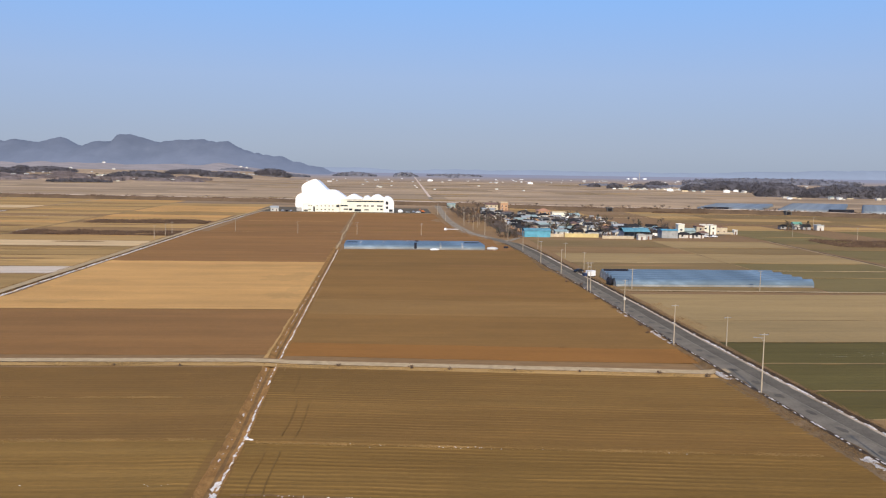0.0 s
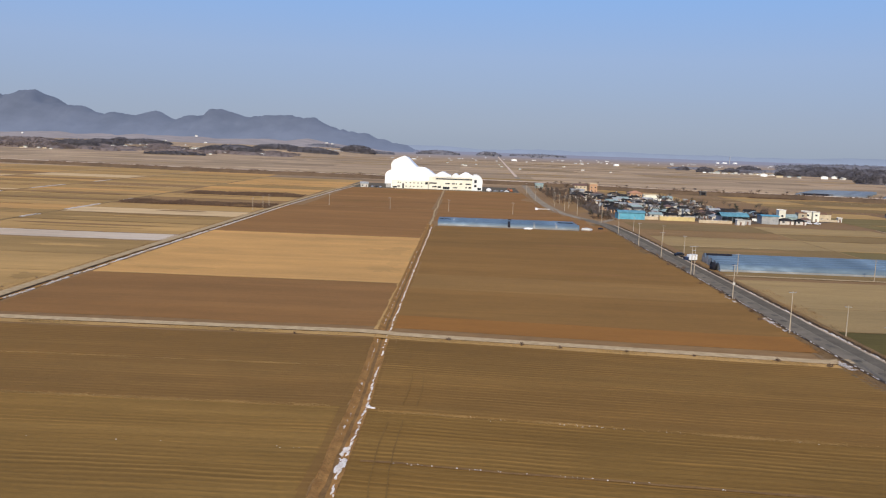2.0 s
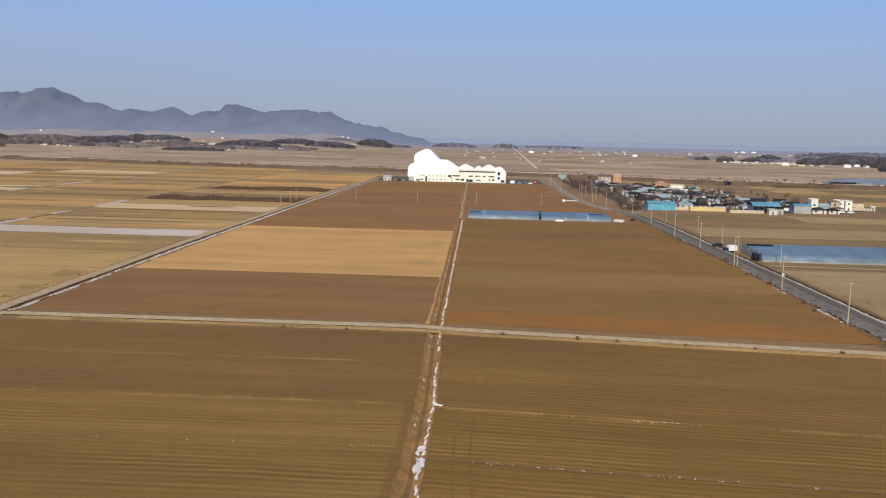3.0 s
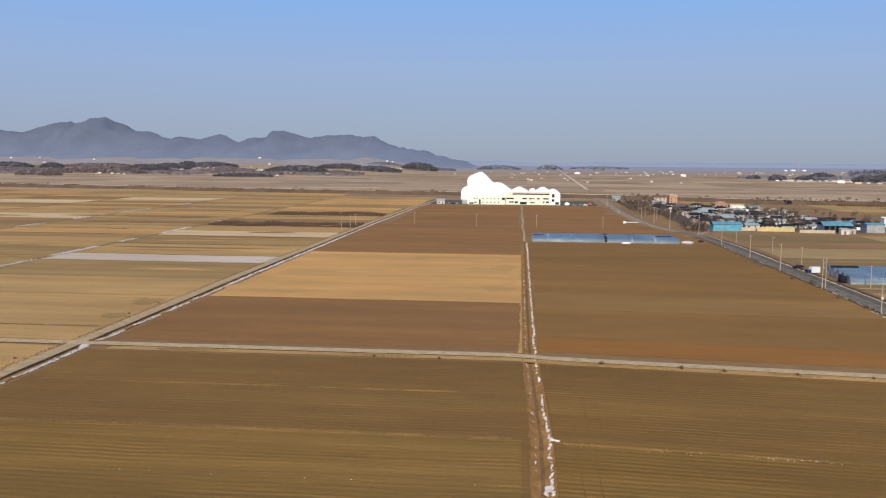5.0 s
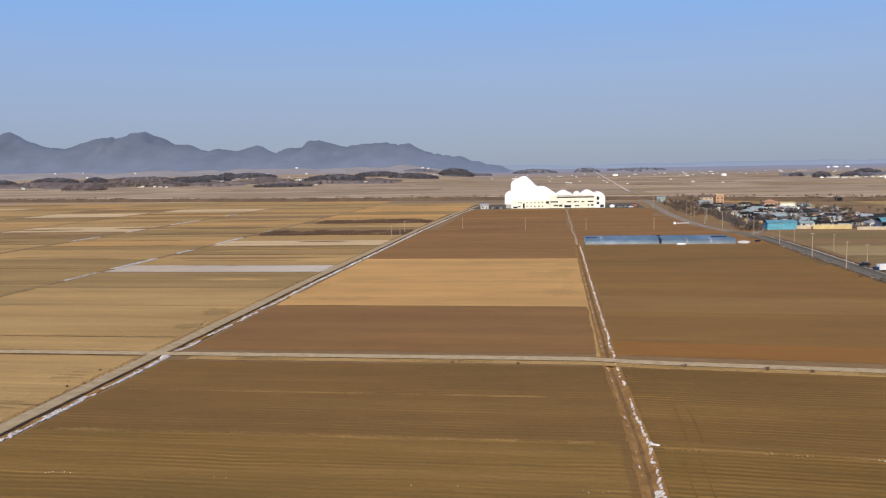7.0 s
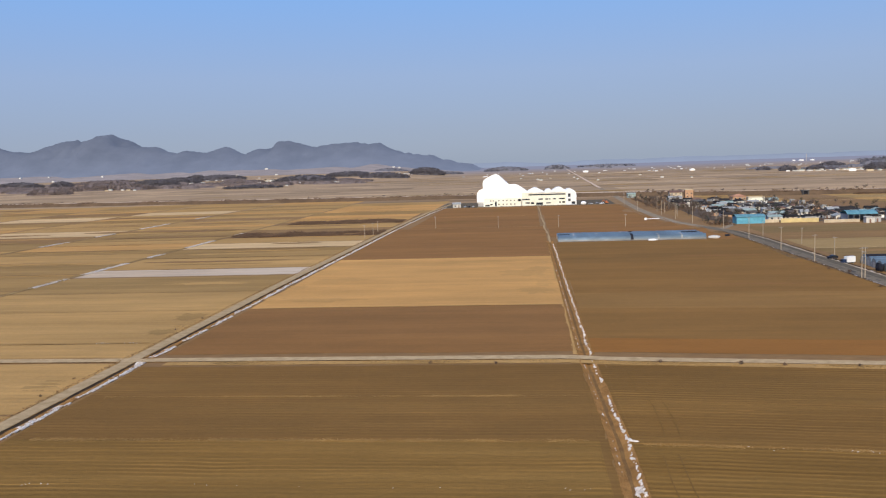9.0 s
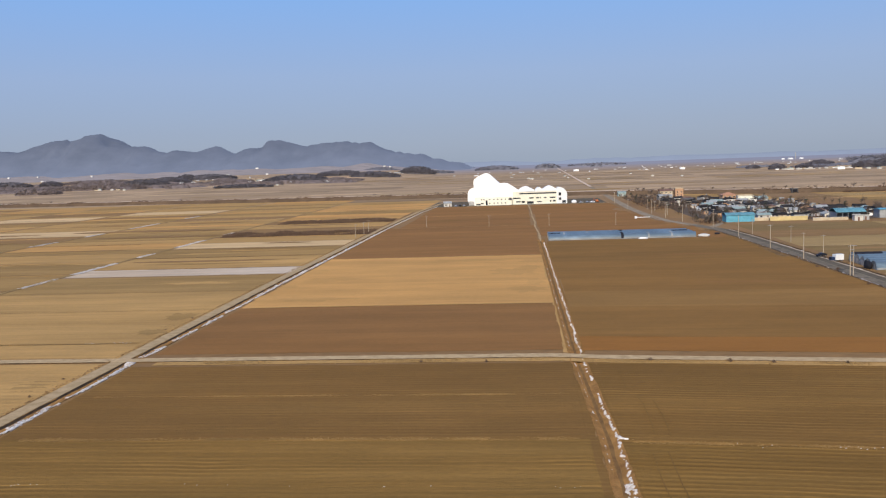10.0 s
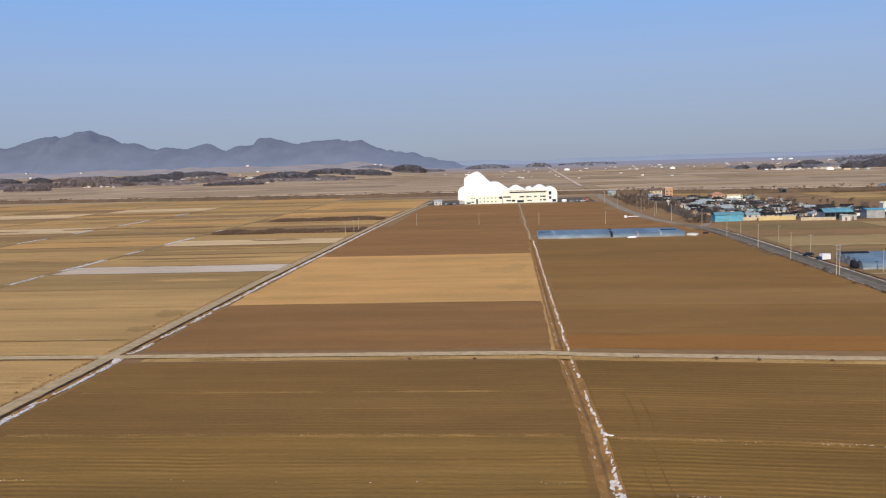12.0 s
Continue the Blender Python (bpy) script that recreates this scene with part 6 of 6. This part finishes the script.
def far_rise(x, y):
    """Gentle slope under the far hamlets on the western plain."""
    return (12 + 2 * nz(x, y, 0.004, 3)) * smooth(1900, 2500, y) * smooth(-250, -480, x) if y < 3100 else 0.0


v, f = [], []
xs, ys = span(-1900, -250, 40) + [-250], span(1890, 3090, 60) + [3090]
for x in xs:
    for y in ys:
        v.append((x, y, far_rise(x, y) - 0.25))
w = len(ys)
for i in range(len(xs) - 1):
    for c in range(w - 1):
        f.append((i * w + c, (i + 1) * w + c, (i + 1) * w + c + 1, i * w + c + 1))
tagged(mesh_part("ground_rise", v, f, M["plain"], None, True), "gentle slope of dry fields under far hamlets", "ground", kind="structure")


def woods(name, spots, label, seed, key="wood", spread=1.0):
    """Far woodland: many uneven rounded crowns grown together. spots: x, y, radius x, radius y, height, trees, rise of the knoll below."""
    r = random.Random(seed)
    v, f = [], []
    for cx, cy, rx, ry, high, count, rise in spots:
        rx, rise, count = rx * spread, rise / spread ** 1.6, int(count * spread)
        n, ring = 40, 9
        first = len(v)
        for j in range(ring + 1):
            q = j / ring
            for i in range(n):
                a = i * math.tau / n
                x, y = cx + rx * q * math.cos(a), cy + ry * q * math.sin(a)
                top = (rise + high * 0.66) * (1 - q ** 3) * (1 + 0.3 * nz(x, y, 0.09, seed)) + 1.6 * nz(x, y, 0.4, seed)
                v.append((x, y, far_rise(x, y) - 0.3 + max(0.0, top)))
        f += [(first + j * n + i, first + (j + 1) * n + i, first + (j + 1) * n + (i + 1) % n, first + j * n + (i + 1) % n) for j in range(ring) for i in range(n)]
        for _ in range(int(count * 1.7)):
            a, q = r.random() * math.tau, r.random() ** 0.5
            x, y = cx + rx * q * math.cos(a), cy + ry * q * math.sin(a)
            base = rise * (1 - q ** 3) + far_rise(x, y)
            h = high * r.uniform(0.7, 1.0) * (1 - 0.4 * q * q)
            for c_ in range(15):
                t = (c_ + r.random()) / 15
                wide = h * (0.20 + 0.20 * math.sin(math.pi * min(1.0, t + 0.12)))
                px, py, pz = x + r.gauss(0, 0.75) * wide, y + r.gauss(0, 0.75) * wide, base + h * (0.06 + 0.82 * t)
                i = len(v)
                s = wide * r.uniform(0.28, 0.5)
                for ox, oy, oz in ((1, 0, 0), (0, 1, 0), (-1, 0, 0), (0, -1, 0), (0, 0, 0.8), (0, 0, -0.9)):
                    k = s * r.uniform(0.75, 1.2)
                    v.append((px + ox * k, py + oy * k, max(0.0, pz + oz * k)))
                for c in range(4):
                    d = (c + 1) % 4
                    f += [(i + c, i + d, i + 4), (i + d, i + c, i + 5)]
    return tagged(mesh_part(name, v, f, M[key], None, True), label, "woodland", kind="stuff")


woods("woodland", [(660, 1712, 26, 18, 13, 60, 5), (770, 1790, 75, 40, 14, 260, 9), (800, 1640, 70, 40, 15, 220, 9), (700, 1395, 48, 30, 14, 150, 9), (800, 1375, 85, 40, 15, 300, 10), (905, 1420, 90, 40, 16, 240, 8), (1060, 1420, 160, 60, 17, 300, 8),
                   (715, 2125, 30, 18, 13, 60, 3), (520, 1812, 18, 12, 12, 40, 3), (571, 1795, 18, 12, 12, 40, 2), (506, 1945, 16, 12, 11, 26, 1), (618, 1850, 20, 10, 8, 24, 0)],
      "dark pine wood on a low rise", 51)
woods("woodland", [(-1530, 2120, 30, 20, 15, 60, 10), (-1450, 2240, 50, 25, 15, 110, 8), (-1300, 2200, 24, 18, 15, 60, 9), (-955, 2040, 46, 26, 16, 130, 14), (-956, 2190, 42, 24, 16, 110, 9), (-993, 2400, 22, 16, 15, 50, 9), (-907, 2362, 54, 26, 15, 140, 7)],
      "dark mauve-grey woodland round far hamlets", 52, spread=1.45)
woods("woodland", [(-594, 1722, 50, 10, 10, 130, 0), (-570, 2050, 66, 28, 16, 200, 10), (-525, 2362, 54, 24, 14, 130, 6), (-400, 2225, 52, 20, 14, 130, 6), (-330, 2600, 42, 24, 18, 120, 14), (-1650, 2000, 110, 50, 16, 160, 6)],
      "dark mauve-grey woodland round far hamlets", 55, spread=1.3)
woods("woodland", [(-1016, 1668, 34, 16, 13, 90, 5), (-1014, 1915, 80, 24, 14, 220, 12), (-1150, 1960, 60, 20, 12, 120, 4), (-1380, 2060, 60, 24, 13, 110, 4), (-760, 2120, 46, 16, 11, 80, 2), (-450, 2010, 40, 12, 10, 60, 1), (-1230, 2320, 70, 26, 13, 120, 4), (-830, 2030, 60, 14, 10, 90, 1), (-680, 1990, 60, 12, 9, 80, 0), (-1260, 2030, 80, 18, 11, 130, 3)],
      "brown bare woodland round far hamlets", 56, "copse", 1.5)
woods("woodland", [(-1500 + 62 * k, 1985 + 70 * nz(k, 2, 0.7), 44, 12, 8 + 3 * nz(k, 5, 0.9), 60, 2) for k in range(17) if nz(k, 9, 0.63) > -0.3], "low brown belt of bare trees before far hamlets", 57, "copse")
HR = random.Random(8)
woods("woodland", [(HR.uniform(-1550, -380), HR.uniform(1850, 2350), HR.uniform(12, 40), HR.uniform(8, 20), HR.uniform(6, 12), HR.randint(8, 30), 0) for _ in range(44)], "scattered grey-brown copses round far hamlets", 54, "copse")
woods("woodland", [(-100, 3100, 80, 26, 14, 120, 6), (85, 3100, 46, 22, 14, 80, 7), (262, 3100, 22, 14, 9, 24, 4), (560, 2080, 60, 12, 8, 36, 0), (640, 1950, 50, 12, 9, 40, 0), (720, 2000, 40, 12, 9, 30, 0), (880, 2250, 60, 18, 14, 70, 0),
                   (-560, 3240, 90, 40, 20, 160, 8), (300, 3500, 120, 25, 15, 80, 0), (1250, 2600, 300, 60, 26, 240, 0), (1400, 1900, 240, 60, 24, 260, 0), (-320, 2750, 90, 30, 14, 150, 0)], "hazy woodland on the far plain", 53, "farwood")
FR = random.Random(99)


def far_house(x, y, s, key, roof, label):
    top = thing("house", label, "house", "far houses", at=(x, y, far_rise(x, y)), turn=FR.uniform(-20, 20))
    t = min(s * 0.7, 4.0)
    bm = bmesh.new()
    box(bm, -s, s, -s * 0.5, s * 0.5, -0.3, t)
    part("wall", bm, M[key], top)
    bm = bmesh.new()
    prism(bm, [(-s * 1.06, t), (-s * 0.9, t * 1.15), (0, t * 1.4), (s * 0.9, t * 1.15), (s * 1.06, t)], -s * 0.58, s * 0.58)
    part("roof", bm, M[roof], top)


def hamlet(spots, label, seed):
    """Low pale houses too far off to tell apart, joined. spots: x0, x1, y0, y1, count."""
    r = random.Random(seed)
    v, f = [], []
    for x0, x1, y0, y1, count in spots:
        for _ in range(count):
            x, y, w = r.uniform(x0, x1), r.uniform(y0, y1), r.uniform(1.3, 3.4) * (2.0 if r.random() < 0.12 else 1.0)
            d, h, z = r.uniform(1.8, 3), r.uniform(1.2, 2.0), far_rise(x, y) - 0.2
            i = len(v)
            v += [(x + a * w, y + b * d, z + c) for c in (0, h) for a, b in ((-1, -1), (1, -1), (1, 1), (-1, 1))] + [(x - w, y, z + h * 1.45), (x + w, y, z + h * 1.45)]
            f += [tuple(i + k for k in q) for q in ((0, 1, 5, 4), (2, 3, 7, 6), (4, 5, 9, 8), (6, 7, 8, 9), (1, 2, 6, 9, 5), (3, 0, 4, 8, 7))]
    tagged(mesh_part("far_houses", v, f, M["hamlet"]), label, "houses", kind="stuff")


hamlet([(-200, 350, 2100, 2700, 26), (350, 900, 2300, 3000, 34), (900, 1500, 2200, 3000, 26), (640, 760, 2050, 2140, 10)], "scattered tiny white houses across the hazy plain", 62)
hamlet([(-1160, -1080, 2500, 2600, 8), (-880, -800, 2400, 2450, 8), (-450, -360, 2560, 2650, 10), (-960, -860, 2300, 2400, 10)], "row of tiny pale houses below the hills", 63)
FAR_LOOKS = (("whitewall", "whitewall", "small plain white far house"), ("white", "greysheet", "small white far house with pale roof"), ("whitewall", "tealsheet", "small far house with teal roof"),
             ("beige", "slate", "small far house with dark roof"), ("whitewall", "greyroof", "small white far house with grey roof"))
for x0, x1, y0, y1, count, lo, hi in ((-1480, -1340, 2080, 2170, 10, 2.5, 5), (-1000, -930, 1850, 1885, 5, 2.5, 4.5), (-960, -800, 2100, 2170, 24, 2.5, 5.5), (-720, -560, 2110, 2200, 22, 2.5, 6),
                                      (-560, -440, 1955, 2005, 18, 2.5, 5), (-1500, -500, 1800, 1880, 8, 1.8, 3.2), (500, 660, 1730, 1785, 34, 2, 4.2), (640, 860, 1270, 1335, 14, 2.2, 4.5), (600, 760, 1600, 1640, 8, 2.5, 5), (-60, 300, 1500, 2000, 10, 1.6, 3.6)):
    for _ in range(count):
        wk, rk, lb = FR.choice(FAR_LOOKS)
        far_house(FR.uniform(x0, x1), FR.uniform(y0, y1), FR.uniform(lo, hi) * (1.5 if FR.random() < 0.12 else 1.0), wk, rk, lb)
def foothill(x, u):
    """Height of the fields that rise to the mountain foot; u runs from 0 at the plain to 1 at the slope."""
    return 33 * smooth(0, 1, u) * smooth(-250, -700, x) * (1 + 0.30 * nz(x, u * 500, 0.003, 4) + 0.28 * nz(x, u * 200, 0.011, 8))


for _ in range(9):
    x, u = FR.uniform(-2700, -500), FR.uniform(0.35, 0.95)
    top = thing("house", "tiny white house on the hazy foothills", "house", "far houses", at=(x, 2700 + u * 900, foothill(x, u) - 1.0))
    bm = bmesh.new()
    s = FR.uniform(3, 6)
    box(bm, -s, s, -4, 4, -1, 4)
    part("wall", bm, M["hamlet"], top)
    bm = bmesh.new()
    prism(bm, [(-s - 0.5, 4), (-s * 0.9, 4.6), (0, 5.4), (s * 0.9, 4.6), (s + 0.5, 4)], -4.4, 4.4)
    part("roof", bm, M["hamlet"], top)
for x, y, s in ((-566, 2640, 18), (-871, 2437, 7), (590, 1650, 6), (690, 1610, 6), (730, 1660, 5), (1030, 3380, 9), (1075, 3390, 7), (1000, 3370, 5), (140, 2350, 7), (390, 2150, 6), (-640, 2080, 6), (-615, 2095, 4), (-560, 1960, 5), (-700, 2085, 4), (-905, 2090, 4), (-870, 2100, 3), (-470, 1960, 4)):
    far_house(x, y, s, "white", "white", "long white far warehouse")
bm = bmesh.new()
tube(bm, (1056, 3400, 0), (1056, 3400, 27), 1.7, 1.1, 10)
tagged(part("chimney_stack", bm, M["grey"]), "tall pale industrial chimney on the far plain", "chimney")

# ---- mountains: the hazy backdrop ----
HILLS = [(-3250, 185, 180), (-2990, 200, 130), (-2860, 76, 110), (-2740, 192, 90), (-2620, 140, 85), (-2510, 120, 80), (-2410, 85, 75), (-2320, 119, 100), (-2220, 120, 100), (-2085, 188, 110),
         (-1980, 104, 75), (-1900, 106, 75), (-1790, 139, 85), (-1650, 116, 85), (-1560, 52, 75), (-1453, 136, 90), (-1360, 32, 65), (-1290, 97, 70), (-1190, 132, 70), (-1120, 79, 60)]
HILLS += [(-1050, 103, 65), (-960, 97, 70), (-870, 108, 75), (-790, 85, 70), (-710, 103, 65), (-630, 75, 60), (-550, 70, 55), (-470, 67, 50), (-390, 43, 55), (-300, 32, 60)]


def ridge(x):
    return sum(h * math.exp(-((x - c) / w) ** 2) for c, h, w in HILLS)


xs, us = span(-3500, -230, 9) + [-230], [i / 16 for i in range(17)]
v, f = [], []
for x in xs:
    top_z = ridge(x) * (1 + 0.035 * nz(x, 0, 0.012)) + 4.0 * nz(x, 3, 0.03) + 3.0 * nz(x, 7, 0.09)
    for u in us:
        y = 3900 + (u - 0.7) * 620 + 40 * nz(x, u * 300, 0.006)
        prof = smooth(0, 0.7, u) if u <= 0.7 else 1 - 0.6 * smooth(0.7, 1.0, u)
        spur = 1 + 0.30 * nz(x, u * 300, 0.011, 5) * (1 - abs(u - 0.7)) + 0.12 * nz(x, u * 500, 0.03, 9)
        v.append((x, y, -2 + max(0, top_z * (prof if u >= 0.69 else prof * min(1.0, spur)))))
w = len(us)
for i in range(len(xs) - 1):
    for c in range(w - 1):
        f.append((i * w + c, (i + 1) * w + c, (i + 1) * w + c + 1, i * w + c + 1))
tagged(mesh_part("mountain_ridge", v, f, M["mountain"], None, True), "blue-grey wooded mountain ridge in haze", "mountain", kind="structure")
# rising foothill fields below the ridge
v, f = [], []
xs, ks = span(-3500, -250, 25) + [-250], [i / 8 for i in range(9)]
for x in xs:
    for u in ks:
        v.append((x, 2700 + u * 900, -1.0 + foothill(x, u)))
w = len(ks)
for i in range(len(xs) - 1):
    for c in range(w - 1):
        f.append((i * w + c, (i + 1) * w + c, (i + 1) * w + c + 1, i * w + c + 1))
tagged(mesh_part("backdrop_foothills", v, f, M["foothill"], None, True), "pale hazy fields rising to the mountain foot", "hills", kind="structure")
v, f = [], []
xs = span(-3400, 3600, 40) + [3600]
for x in xs:
    z = 14 + 7 * nz(x, 0, 0.004, 2) + 5 * nz(x, 0, 0.016, 6) + 12 * math.exp(-((x + 250) / 260) ** 2) + 26 * smooth(1700, 2800, x) + (10 if x > 150 else 0) * smooth(150, 350, x)
    for dy, zz in ((0, -2), (60, z * 0.75), (120, z), (240, -2)):
        v.append((x, 4650 + dy, zz))
for i in range(len(xs) - 1):
    for c in range(3):
        f.append((i * 4 + c, (i + 1) * 4 + c, (i + 1) * 4 + c + 1, i * 4 + c + 1))
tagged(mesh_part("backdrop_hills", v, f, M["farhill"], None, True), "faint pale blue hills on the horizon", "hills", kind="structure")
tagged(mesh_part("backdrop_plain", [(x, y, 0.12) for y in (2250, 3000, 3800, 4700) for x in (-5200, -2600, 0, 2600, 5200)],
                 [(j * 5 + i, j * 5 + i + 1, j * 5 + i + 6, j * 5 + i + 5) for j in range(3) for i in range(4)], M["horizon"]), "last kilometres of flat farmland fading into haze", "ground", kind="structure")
